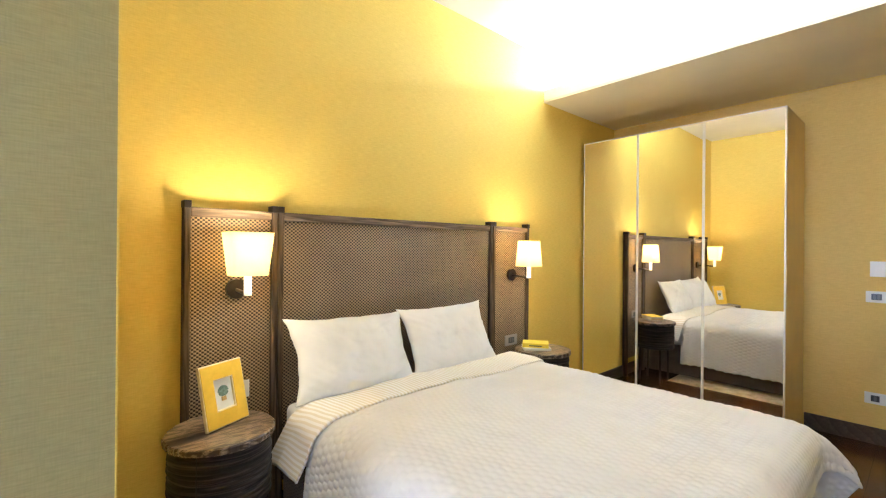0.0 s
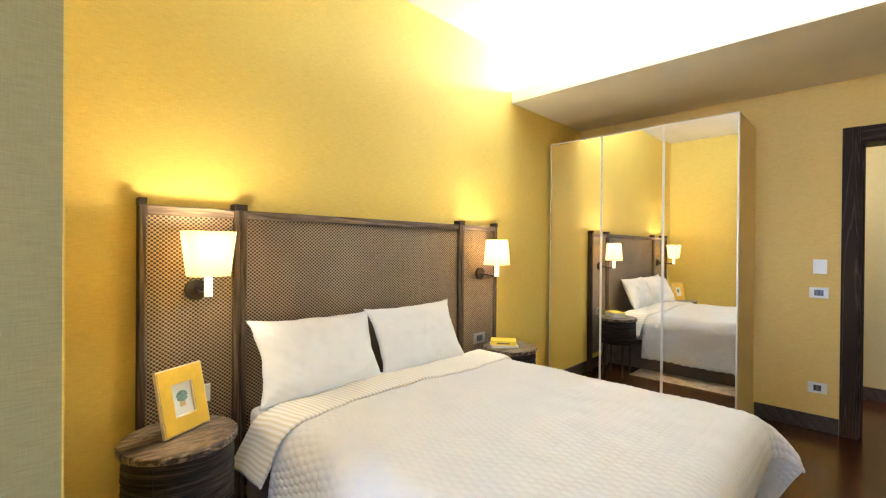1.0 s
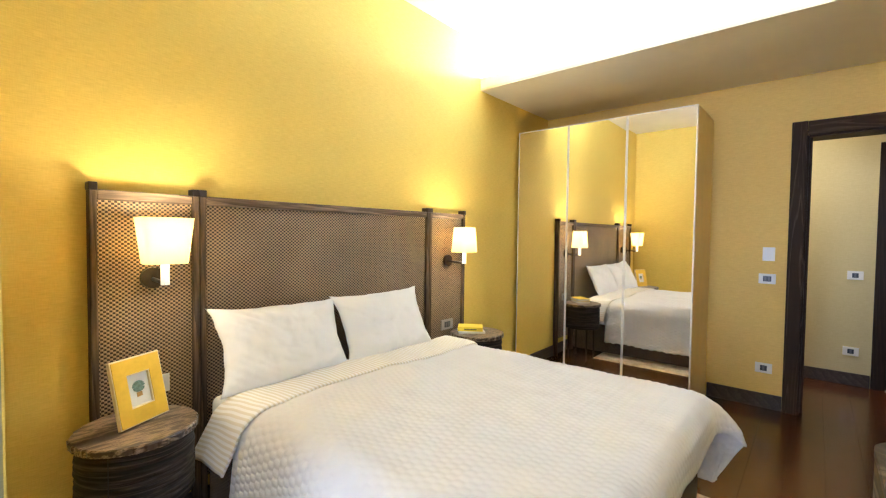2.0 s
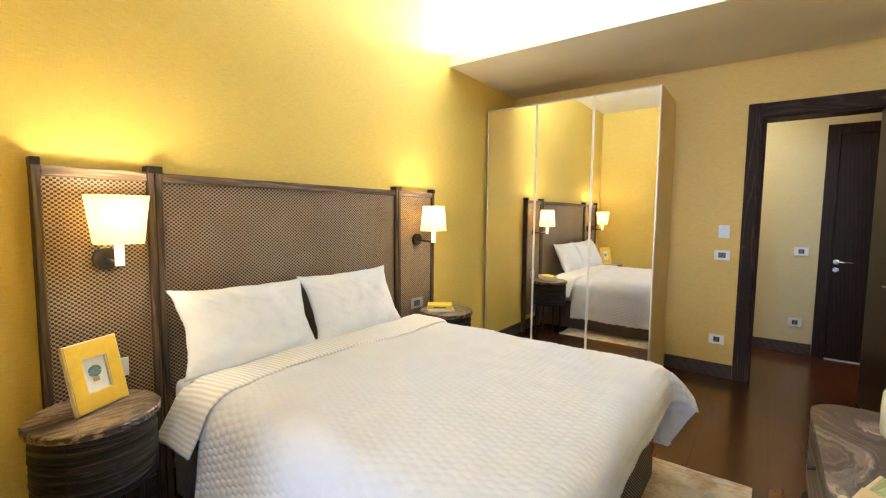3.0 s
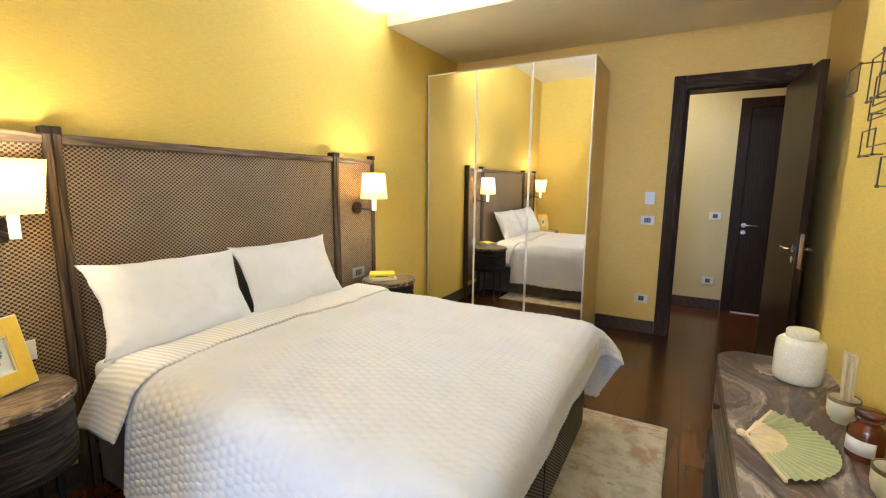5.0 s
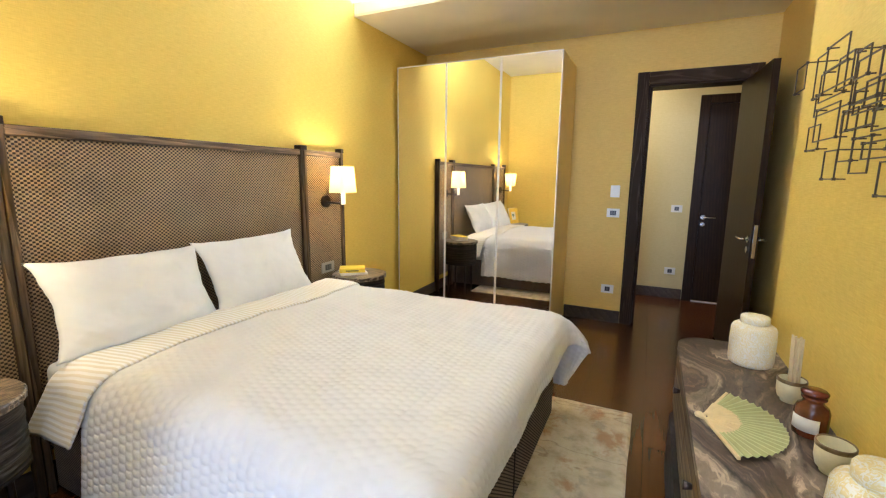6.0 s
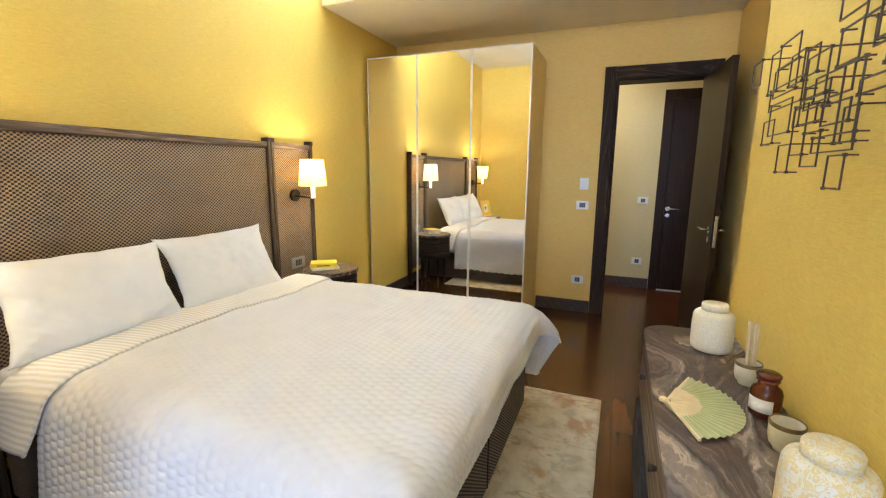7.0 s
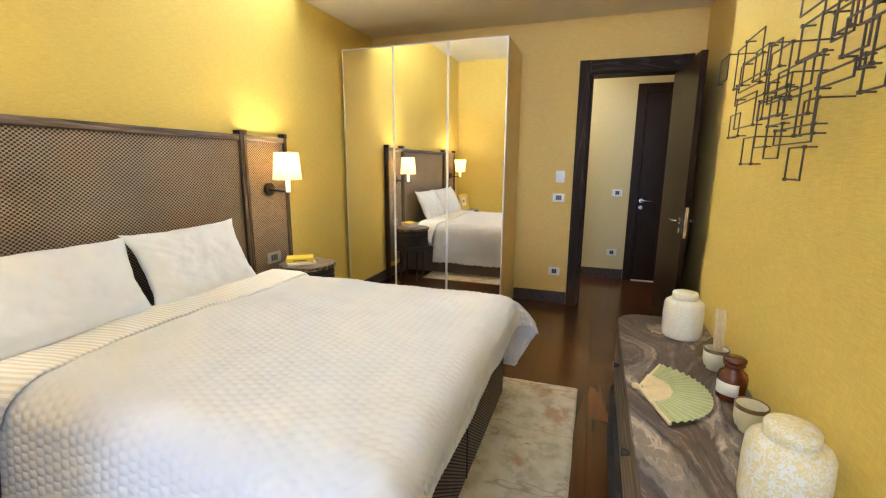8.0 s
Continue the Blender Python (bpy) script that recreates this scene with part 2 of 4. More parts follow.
def patterned_glaze(name, scale, yellow):
    """Cream glaze with raised yellow scrolls."""
    n = Nodes(name, rough=0.38)
    warp = n.noise(scale, 3, None, 0.7)
    curl = n.math("ABSOLUTE", n.math("SUBTRACT", warp, 0.5), 0)
    n.colour(n.ramp(curl, (0.0, (0.86, 0.83, 0.73)), (0.03, (0.86, 0.83, 0.73)), (0.06, yellow), (0.12, tuple(c + 0.04 for c in yellow)), (0.17, (0.86, 0.83, 0.73))))
    return n.bump(curl, 0.3, 0.002).mat


WALL = wallpaper("woven_ochre_wallpaper", (0.63, 0.445, 0.056), (0.82, 0.612, 0.112))
# Ochre paper again; the doorway end's paler lighting is put into this colour.
WALL_LIT_TAN = wallpaper("woven_ochre_wallpaper_lit_tan", (0.67, 0.462, 0.110), (0.85, 0.625, 0.190))
# Same ochre paper with the grey of daylight mixed into its colours.
PILLAR_DAYLIT = wallpaper("woven_ochre_wallpaper_daylit_grey", (0.255, 0.215, 0.085), (0.36, 0.312, 0.135))
HALL = wallpaper("woven_beige_wallpaper", (0.56, 0.485, 0.235), (0.68, 0.60, 0.33))
CEILING = white_paint("ceiling_paint", (0.88, 0.85, 0.76))
# Ceiling white with the walls' yellow bounce light painted in.
SOFFIT_BOUNCE = white_paint("ceiling_paint_yellow_bounce", (0.88, 0.80, 0.60))
DARK_WOOD_Z = wood("dark_stained_oak_upright", (0.030, 0.020, 0.012), (0.150, 0.100, 0.060), "Z", (0.52, 0.7))
DARK_WOOD_Y = wood("dark_stained_oak_rail", (0.045, 0.030, 0.018), (0.29, 0.20, 0.12), "Y", (0.5, 0.65), 1.0, 0.8)
LEAF_WOOD = wood("dark_brown_door_veneer", (0.015, 0.0075, 0.0035), (0.036, 0.020, 0.009), "Z", (0.36, 0.46), 1.6, 0.15)
LEAF_WOOD.node_tree.nodes["Principled BSDF"].inputs["Specular IOR Level"].default_value = 0.14
ASH_Z, ASH_X = ash("dark_ash_upright", "Z"), ash("dark_ash_cross", "X")
SKIRT = wood("grey_brown_skirting", (0.045, 0.034, 0.027), (0.085, 0.066, 0.052), "Y", (0.4, 0.55), 0.6, 0.2)
PLANK = floor_wood()
SUBFLOOR = plain("floor_joint", (0.012, 0.006, 0.004), 0.7)
WOVEN = woven_leather()
RIB = rib_fabric()
MARBLE = marble()
STONE = streak_marble()
GROOVED = rough_wood()
PILLOW = linen("white_pillow_cotton", (0.90, 0.89, 0.87))
SHEET = linen("white_sheet_cotton", (0.74, 0.73, 0.70))
DUVET = linen("white_quilted_cotton", (0.78, 0.76, 0.735), 600)
STRIPE = striped_linen()
PIPING = linen("cream_piping_cotton", (0.74, 0.64, 0.46))
RUG = rug_material()
CHROME = plain("brushed_steel", (0.62, 0.60, 0.57), 0.25, 1.0, 0.05)
ALU = plain("pale_aluminium_trim", (0.84, 0.81, 0.77), 0.4, 0.15, 0.04)
BRONZE = plain("dark_bronze_metal", (0.05, 0.038, 0.03), 0.4, 0.8, 0.2)
IRON = plain("dark_iron_rod", (0.075, 0.052, 0.030), 0.5, 0.3, 0.3, 60, 0.3)
PLATE = plain("white_switch_plastic", (0.78, 0.78, 0.76), 0.3, 0.0, 0.02)
PLATE_GREY = plain("grey_switch_plastic", (0.33, 0.30, 0.26), 0.4, 0.0, 0.05)
ROCKER = plain("dark_rocker_plastic", (0.11, 0.11, 0.11), 0.35, 0.0, 0.05)
SOCKET = plain("dark_socket_insert", (0.03, 0.035, 0.045), 0.3)
CARCASS = plain("beige_wardrobe_side", (0.82, 0.62, 0.25), 0.45, 0.0, 0.04, 6)
MIRROR = Nodes("mirror_glass", (0.96, 0.95, 0.93), 0.012, 1.0).mat
SHADE = shade_cloth()
HOLDER = glow("lit_white_holder", (1.0, 0.80, 0.50), 0.25)
LED = glow("cove_light_strip", (0.95, 0.97, 1.0), 130.0)
# Glow of an added strip behind the camera, to brighten the whole room.
LED_FILL = glow("added_fill_light_strip", (0.94, 0.96, 1.0), 150.0)
YELLOW = plain("yellow_frame_lacquer", (0.77, 0.50, 0.018), 0.4, 0.0, 0.06)
CREAM_EDGE = plain("cream_frame_edge", (0.78, 0.66, 0.42), 0.5)
PAPER = plain("white_picture_paper", (0.80, 0.79, 0.74), 0.7, 0.0, 0.02)
TEAL = plain("grey_green_print", (0.22, 0.32, 0.27), 0.7, 0.0, 0.3, 90)
OCHRE = plain("ochre_print", (0.62, 0.40, 0.14), 0.7)
BLACK = plain("black_felt", (0.006, 0.006, 0.007), 0.9)
BOOK = plain("yellow_book_cover", (0.80, 0.60, 0.02), 0.4, 0.0, 0.03)
INK = plain("dark_print_bar", (0.09, 0.08, 0.03), 0.6)
GLAZE = patterned_glaze("cream_yellow_scroll_glaze", 46, (0.79, 0.66, 0.31))
GLAZE_FINE = patterned_glaze("cream_fine_scroll_glaze", 80, (0.79, 0.68, 0.38))
STONEWARE = plain("pale_stoneware_glaze", (0.62, 0.575, 0.39), 0.35, 0.0, 0.08, 40)
RIM = plain("brown_glazed_rim", (0.16, 0.10, 0.035), 0.3, 0.0, 0.3, 60)
AMBER = plain("amber_bottle_glass", (0.10, 0.022, 0.006), 0.08, 0.0, 0.15)
BRUSH = plain("pale_wood_stick", (0.66, 0.53, 0.30), 0.6, 0.0, 0.1)
FAN_GREEN = plain("sage_green_fan_paper", (0.43, 0.44, 0.19), 0.75, 0.0, 0.08, 25)
FAN_HIGHLIGHT = plain("pale_green_pleat_highlight", (0.55, 0.55, 0.27), 0.7, 0.0, 0.08, 25)
BAMBOO = plain("pale_bamboo", (0.70, 0.55, 0.28), 0.5, 0.0, 0.08)


# ---- mesh helpers ----
def shell(name, bm, material, smooth=False):
    me = bpy.data.meshes.new(name)
    bmesh.ops.recalc_face_normals(bm, faces=bm.faces)
    bm.to_mesh(me)
    bm.free()
    for m in material if isinstance(material, (list, tuple)) else [material]:
        me.materials.append(m)
    if smooth:
        for p in me.polygons:
            p.use_smooth = True
    return me


def part(name, bm, material, parent=None, label="", smooth=False, at=None):
    ob = new(name, shell(name, bm, material, smooth))
    if parent is not None:
        ob.parent = parent
    if at is not None:
        ob.matrix_basis = at
    return tagged(ob, label) if label else ob


def thing(name, at, label, category, group=""):
    ob = new(name)
    ob.empty_display_size = 0.1
    ob.matrix_basis = at
    return tagged(ob, label, category, group)


def box(x0, y0, z0, x1, y1, z1, bevel=0.0, bm=None, segments=2):
    own = bmesh.new()
    made = bmesh.ops.create_cube(own, size=1)
    bmesh.ops.scale(own, vec=(x1 - x0, y1 - y0, z1 - z0), verts=made["verts"])
    bmesh.ops.translate(own, vec=((x0 + x1) / 2, (y0 + y1) / 2, (z0 + z1) / 2), verts=made["verts"])
    if bevel:
        bmesh.ops.bevel(own, geom=own.edges[:], offset=bevel, segments=segments, affect="EDGES", profile=0.6)
    if bm is None:
        return own
    me = bpy.data.meshes.new("tmp")
    own.to_mesh(me)
    own.free()
    bm.from_mesh(me)
    bpy.data.meshes.remove(me)
    return bm


def rod(a, b, r, bm=None, sides=12, r2=None):
    """A round bar from a to b."""
    bm = bm or bmesh.new()
    a, b = Vector(a), Vector(b)
    m = Matrix.Translation((a + b) / 2) @ (b - a).to_track_quat("Z", "Y").to_matrix().to_4x4()
    bmesh.ops.create_cone(bm, cap_ends=True, segments=sides, radius1=r, radius2=r if r2 is None else r2, depth=(b - a).length, matrix=m)
    return bm


def square_bar(a, b, t, bm):
    a, b = Vector(a), Vector(b)
    m = Matrix.Translation((a + b) / 2) @ (b - a).to_track_quat("Z", "Y").to_matrix().to_4x4() @ Matrix.Diagonal((t, t, (b - a).length + t, 1))
    bmesh.ops.create_cube(bm, size=1, matrix=m)
    return bm


def lathe(profile, sides=48, flat=1.0, closed=True, bm=None):
    """A turned shape from (radius, height) pairs; flat squeezes it along y."""
    bm = bm or bmesh.new()
    rings = []
    for r, z in profile:
        rings.append([bm.verts.new((r * math.cos(2 * math.pi * i / sides), flat * r * math.sin(2 * math.pi * i / sides), z)) for i in range(sides)])
    for lo, hi in zip(rings, rings[1:]):
        for i in range(sides):
            j = (i + 1) % sides
            bm.faces.new((lo[i], lo[j], hi[j], hi[i]))
    if closed:
        bm.faces.new(rings[0][::-1])
        bm.faces.new(rings[-1])
    return bm


def grid(nu, nv, place):
    """A sheet of (nu + 1) x (nv + 1) points from place(u, v), u and v from 0 to 1."""
    bm = bmesh.new()
    rows = [[bm.verts.new(place(i / nu, j / nv)) for j in range(nv + 1)] for i in range(nu + 1)]
    for i in range(nu):
        for j in range(nv):
            bm.faces.new((rows[i][j], rows[i + 1][j], rows[i + 1][j + 1], rows[i][j + 1]))
    return bm


def outline_prism(points, z0, z1, bevel=0.0, segments=2):
    bm = bmesh.new()
    low = [bm.verts.new((x, y, z0)) for x, y in points]
    high = [bm.verts.new((x, y, z1)) for x, y in points]
    n = len(points)
    bm.faces.new(low[::-1])
    top = bm.faces.new(high)
    for i in range(n):
        bm.faces.new((low[i], low[(i + 1) % n], high[(i + 1) % n], high[i]))
    if bevel:
        bmesh.ops.bevel(bm, geom=list(top.edges), offset=bevel, segments=segments, affect="EDGES", profile=0.6)
    return bm


def structure(name, bm, material, label="", category=""):
    return tagged(new(name, shell(name, bm, material)), label, category, kind="structure")


# ---- the shell of the room ----
X_EAST, X_DRESSER, Y_STEP = 3.245, 2.956, 2.50   # alcove wall, dresser wall, where it steps back
Y_DOOR, Y_HALL, Y_RETURN, X_PILLAR, Y_WINDOW = 4.638, 5.94, 0.131, 1.10, -4.6
Z_SOFFIT, Z_CEILING, Y_BEAM = 2.774, 3.19, 3.318
OPEN_L, OPEN_R, OPEN_H = 2.302, 3.062, 2.283

structure("wall_west", box(-0.2, Y_WINDOW - 0.2, 0, 0, Y_DOOR, Z_CEILING), WALL, "ochre woven wallpaper wall behind the bed", "wall")
bm = box(-0.2, Y_DOOR, 0, OPEN_L - 0.02, Y_DOOR + 0.2, Z_CEILING)
box(OPEN_R + 0.02, Y_DOOR, 0, X_EAST + 0.2, Y_DOOR + 0.2, Z_CEILING, bm=bm)
box(OPEN_L - 0.02, Y_DOOR, OPEN_H + 0.02, OPEN_R + 0.02, Y_DOOR + 0.2, Z_CEILING, bm=bm)
structure("wall_north", bm, WALL_LIT_TAN, "ochre woven wallpaper wall with the doorway, tan light in its colour", "wall")
structure("wall_east", box(X_EAST, Y_STEP, 0, X_EAST + 0.2, Y_DOOR, Z_CEILING), WALL_LIT_TAN, "ochre wallpaper wall behind the open door, tan light in its colour", "wall")
EAST_S, EAST_N = -2.85, -0.65
bm = box(X_DRESSER, EAST_N, 0, X_EAST + 0.2, Y_STEP, Z_CEILING)
box(X_DRESSER, Y_WINDOW - 0.2, 0, X_EAST + 0.2, EAST_S, Z_CEILING, bm=bm)
box(X_DRESSER, EAST_S, 0, X_EAST + 0.2, EAST_N, 0.3, bm=bm)
box(X_DRESSER, EAST_S, 2.6, X_EAST + 0.2, EAST_N, Z_CEILING, bm=bm)
structure("wall_east_front", bm, WALL, "ochre woven wallpaper wall behind the dresser", "wall")
structure("wall_pillar", box(0.0, -0.30, 0, X_PILLAR, Y_RETURN - 0.004, Z_CEILING), PILLAR_DAYLIT, "woven wallpaper pillar beside the bed, daylight grey in its colour", "wall")
structure("wall_return", box(0.0, Y_RETURN - 0.004, 0, X_PILLAR, Y_RETURN, Z_CEILING), WALL, "ochre woven wallpaper return wall beside the bed", "wall")
WIN_L, WIN_R = 0.55, 2.75
bm = box(0.0, Y_WINDOW - 0.2, 0, WIN_L, Y_WINDOW, Z_CEILING)
box(WIN_R, Y_WINDOW - 0.2, 0, X_DRESSER, Y_WINDOW, Z_CEILING, bm=bm)
box(WIN_L, Y_WINDOW - 0.2, 0, WIN_R, Y_WINDOW, 0.2, bm=bm)
box(WIN_L, Y_WINDOW - 0.2, 2.7, WIN_R, Y_WINDOW, Z_CEILING, bm=bm)
structure("wall_south", bm, WALL, "ochre wallpaper wall with a tall window", "wall")
bm = box(WIN_L, Y_WINDOW - 0.12, 0.2, WIN_L + 0.06, Y_WINDOW - 0.06, 2.7)
box(WIN_R - 0.06, Y_WINDOW - 0.12, 0.2, WIN_R, Y_WINDOW - 0.06, 2.7, bm=bm)
box(WIN_L + 0.06, Y_WINDOW - 0.12, 0.2, WIN_R - 0.06, Y_WINDOW - 0.06, 0.26, bm=bm)
box(WIN_L + 0.06, Y_WINDOW - 0.12, 2.64, WIN_R - 0.06, Y_WINDOW - 0.06, 2.7, bm=bm)
structure("window_1", bm, BRONZE, "dark metal window frame", "window")
bm = box(X_DRESSER + 0.2, EAST_S, 0.3, X_DRESSER + 0.26, EAST_S + 0.06, 2.6)
box(X_DRESSER + 0.2, EAST_N - 0.06, 0.3, X_DRESSER + 0.26, EAST_N, 2.6, bm=bm)
box(X_DRESSER + 0.2, EAST_S + 0.06, 0.3, X_DRESSER + 0.26, EAST_N - 0.06, 0.36, bm=bm)
box(X_DRESSER + 0.2, EAST_S + 0.06, 2.54, X_DRESSER + 0.26, EAST_N - 0.06, 2.6, bm=bm)
structure("window_2", bm, BRONZE, "dark metal window frame", "window")

# hall beyond the door
bm = box(1.0, Y_HALL, 0, 4.6, Y_HALL + 0.15, 2.75)
structure("wall_hall", bm, HALL, "beige wallpaper wall of the hall", "wall")
structure("wall_hall_west", box(0.85, Y_DOOR + 0.2, 0, 1.0, Y_HALL + 0.15, 2.75), HALL, "beige wallpaper end wall of the hall", "wall")
structure("wall_hall_east", box(4.6, Y_DOOR + 0.2, 0, 4.75, Y_HALL + 0.15, 2.75), HALL, "beige wallpaper end wall of the hall", "wall")
structure("wall_hall_south", box(X_EAST + 0.2, Y_DOOR, 0, 4.75, Y_DOOR + 0.2, 2.75), HALL, "beige wallpaper wall of the hall beside the doorway", "wall")
structure("ceiling_hall", box(0.85, Y_DOOR + 0.2, 2.75, 4.75, Y_HALL + 0.15, 2.9), CEILING, "white painted hall ceiling", "ceiling")

# ceiling: high field, lowered soffit with an open cove over its edge
bm = box(-0.2, Y_WINDOW - 0.2, Z_CEILING, X_EAST + 0.2, Y_DOOR + 0.2, Z_CEILING + 0.2)
box(0.0, Y_BEAM, Z_SOFFIT + 0.02, X_EAST, Y_BEAM + 0.018, Z_SOFFIT + 0.11, bm=bm)
box(0.0, Y_BEAM + 0.34, Z_SOFFIT + 0.02, X_EAST, Y_BEAM + 0.36, Z_CEILING, bm=bm)
# Window-side soffit and lip: unseen, added to carry the fill strip.
Y_BACK = -2.4
box(0.0, Y_WINDOW, Z_SOFFIT, X_DRESSER, Y_BACK, Z_SOFFIT + 0.02, bm=bm)
box(0.0, Y_BACK - 0.018, Z_SOFFIT + 0.02, X_DRESSER, Y_BACK, Z_SOFFIT + 0.10, bm=bm)
structure("ceiling_soffit", box(0.0, Y_BEAM + 0.001, Z_SOFFIT, X_EAST, Y_DOOR, Z_SOFFIT + 0.0198), SOFFIT_BOUNCE, "white painted lowered ceiling over the doorway, yellow bounce in its colour", "ceiling")
structure("ceiling", bm, CEILING, "white painted ceiling with a lowered lit cove edge", "ceiling")
strip = thing("cove_light", pose(0, 0, 0), "white strip lamp hidden in the ceiling cove", "lamp")
part("led_strip", box(0.06, Y_BEAM + 0.16, Z_SOFFIT + 0.130, X_EAST - 0.06, Y_BEAM + 0.19, Z_SOFFIT + 0.150), LED, strip)
# Added fill light, out of view behind the camera.
fill_strip = thing("cove_light", pose(0, 0, 0), "added white fill strip, unseen above the window side", "lamp")
part("led_strip", box(0.06, Y_BACK - 0.19, Z_SOFFIT + 0.130, X_DRESSER - 0.06, Y_BACK - 0.16, Z_SOFFIT + 0.150), LED_FILL, fill_strip)
part("led_rail", box(0.05, Y_BACK - 0.20, Z_SOFFIT + 0.02, X_DRESSER - 0.05, Y_BACK - 0.15, Z_SOFFIT + 0.129), ALU, fill_strip)
part("led_rail", box(0.05, Y_BEAM + 0.15, Z_SOFFIT + 0.02, X_EAST - 0.05, Y_BEAM + 0.20, Z_SOFFIT + 0.129), ALU, strip)


# ---- skirting, door casing ----
def skirting(name, x0, y0, x1, y1):
    structure(name, box(x0, y0, 0, x1, y1, 0.125, 0.003), SKIRT, "dark grey-brown wooden skirting board", "skirting")


skirting("baseboard", 0.0, Y_RETURN, 0.014, 3.97)
skirting("baseboard", 1.655, Y_DOOR - 0.014, 2.200, Y_DOOR)
skirting("baseboard", X_EAST - 0.014, Y_STEP, X_EAST, Y_DOOR)
skirting("baseboard", X_DRESSER - 0.014, Y_WINDOW, X_DRESSER, Y_STEP + 0.014)
skirting("baseboard", 0.014, Y_RETURN, X_PILLAR, Y_RETURN + 0.014)
skirting("baseboard", X_PILLAR, -0.30, X_PILLAR + 0.014, Y_RETURN + 0.014)
skirting("baseboard", 1.0, Y_HALL - 0.014, 2.815, Y_HALL)

casing = tagged(thing("door_1", pose(0, 0, 0), "dark stained oak door frame round the doorway", "door frame"), kind="structure")
part("jamb_casing", box(2.202, Y_DOOR - 0.03, 0, OPEN_L, Y_DOOR - 0.0005, 2.398, 0.003), ASH_Z, casing)
part("jamb_casing", box(OPEN_R, Y_DOOR - 0.03, 0, OPEN_R + 0.1, Y_DOOR - 0.0005, 2.398, 0.003), ASH_Z, casing)
part("head_casing", box(OPEN_L + 0.001, Y_DOOR - 0.028, OPEN_H, OPEN_R - 0.001, Y_DOOR - 0.0005, 2.396, 0.003), ASH_X, casing)
part("jamb_lining", box(OPEN_L - 0.019, Y_DOOR, 0, OPEN_L + 0.012, Y_DOOR + 0.22, OPEN_H), ASH_Z, casing)
part("jamb_lining", box(OPEN_R - 0.012, Y_DOOR, 0, OPEN_R + 0.019, Y_DOOR + 0.22, OPEN_H), ASH_Z, casing)
part("head_lining", box(OPEN_L + 0.012, Y_DOOR, OPEN_H - 0.012, OPEN_R - 0.012, Y_DOOR + 0.22, OPEN_H + 0.019), ASH_X, casing)
part("door_stop", box(OPEN_L + 0.0125, Y_DOOR + 0.05, 0, OPEN_L + 0.032, Y_DOOR + 0.10, OPEN_H - 0.013), ASH_Z, casing)


# open door leaf, standing square to its wall
leaf = thing("door_leaf", pose(3.066, 3.80, 0.012, 0, 0, 3.6), "dark brown veneered door standing wide open", "door")
part("panel", box(0, 0, 0, 0.044, 0.815, 2.232, 0.002), LEAF_WOOD, leaf)
hardware = part("lock_plate", box(0.012, -0.0035, 0.87, 0.034, 0.0, 1.11, 0.001), CHROME, leaf, "brushed steel lock plate")
handle = part("handle", rod((0, 0.06, 1.0), (-0.009, 0.06, 1.0), 0.026, sides=24), CHROME, leaf, "brushed steel lever handle")
b = rod((-0.009, 0.06, 1.0), (-0.055, 0.06, 1.0), 0.009)
rod((-0.05, 0.052, 1.0), (-0.05, 0.18, 1.0), 0.0085, b)
part("lever", b, CHROME, handle, smooth=True)
b = rod((0.053, 0.06, 1.0), (0.099, 0.06, 1.0), 0.009)
rod((0.044, 0.06, 1.0), (0.053, 0.06, 1.0), 0.026, b)
rod((0.094, 0.052, 1.0), (0.094, 0.18, 1.0), 0.0085, b)
part("lever", b, CHROME, handle, smooth=True)
part("key_rose", rod((0, 0.06, 0.925), (-0.009, 0.06, 0.925), 0.024, sides=24), CHROME, leaf)

stop = thing("door_stop", pose(2.93, 4.35, 0), "small brushed steel door stop on the floor", "door stop")
part("post", lathe([(0.017, 0.0), (0.017, 0.004), (0.012, 0.006), (0.012, 0.022), (0.014, 0.026), (0.014, 0.036), (0.010, 0.040)], 24), CHROME, stop, smooth=True)
part("rubber_ring", lathe([(0.0145, 0.024), (0.017, 0.026), (0.017, 0.034), (0.0145, 0.036)], 24, closed=False), BLACK, stop)

# closed door in the hall
hall_door = tagged(thing("door_2", pose(0, 0, 0), "closed dark brown door in the hall", "door"), kind="structure")
part("jamb_casing", box(2.820, Y_HALL - 0.028, 0, 2.920, Y_HALL - 0.0005, 2.378, 0.003), LEAF_WOOD, hall_door)
part("head_casing", box(2.921, Y_HALL - 0.028, 2.278, 3.80, Y_HALL - 0.0005, 2.378, 0.003), LEAF_WOOD, hall_door)
part("jamb_casing", box(3.801, Y_HALL - 0.028, 0, 3.90, Y_HALL - 0.0005, 2.378, 0.003), LEAF_WOOD, hall_door)
part("panel", box(2.922, Y_HALL - 0.016, 0.012, 3.799, Y_HALL - 0.001, 2.276, 0.002), LEAF_WOOD, hall_door)
part("rose", rod((2.958, Y_HALL - 0.016, 1.008), (2.958, Y_HALL - 0.026, 1.008), 0.026, sides=24), CHROME, hall_door)
b = rod((2.958, Y_HALL - 0.026, 1.008), (2.958, Y_HALL - 0.07, 1.008), 0.009)
rod((2.950, Y_HALL - 0.066, 1.008), (3.08, Y_HALL - 0.066, 1.008), 0.0085, b)
part("lever", b, CHROME, hall_door, "brushed steel lever handle", True)
part("key_rose", rod((2.958, Y_HALL - 0.016, 0.928), (2.958, Y_HALL - 0.026, 0.928), 0.024, sides=24), CHROME, hall_door)
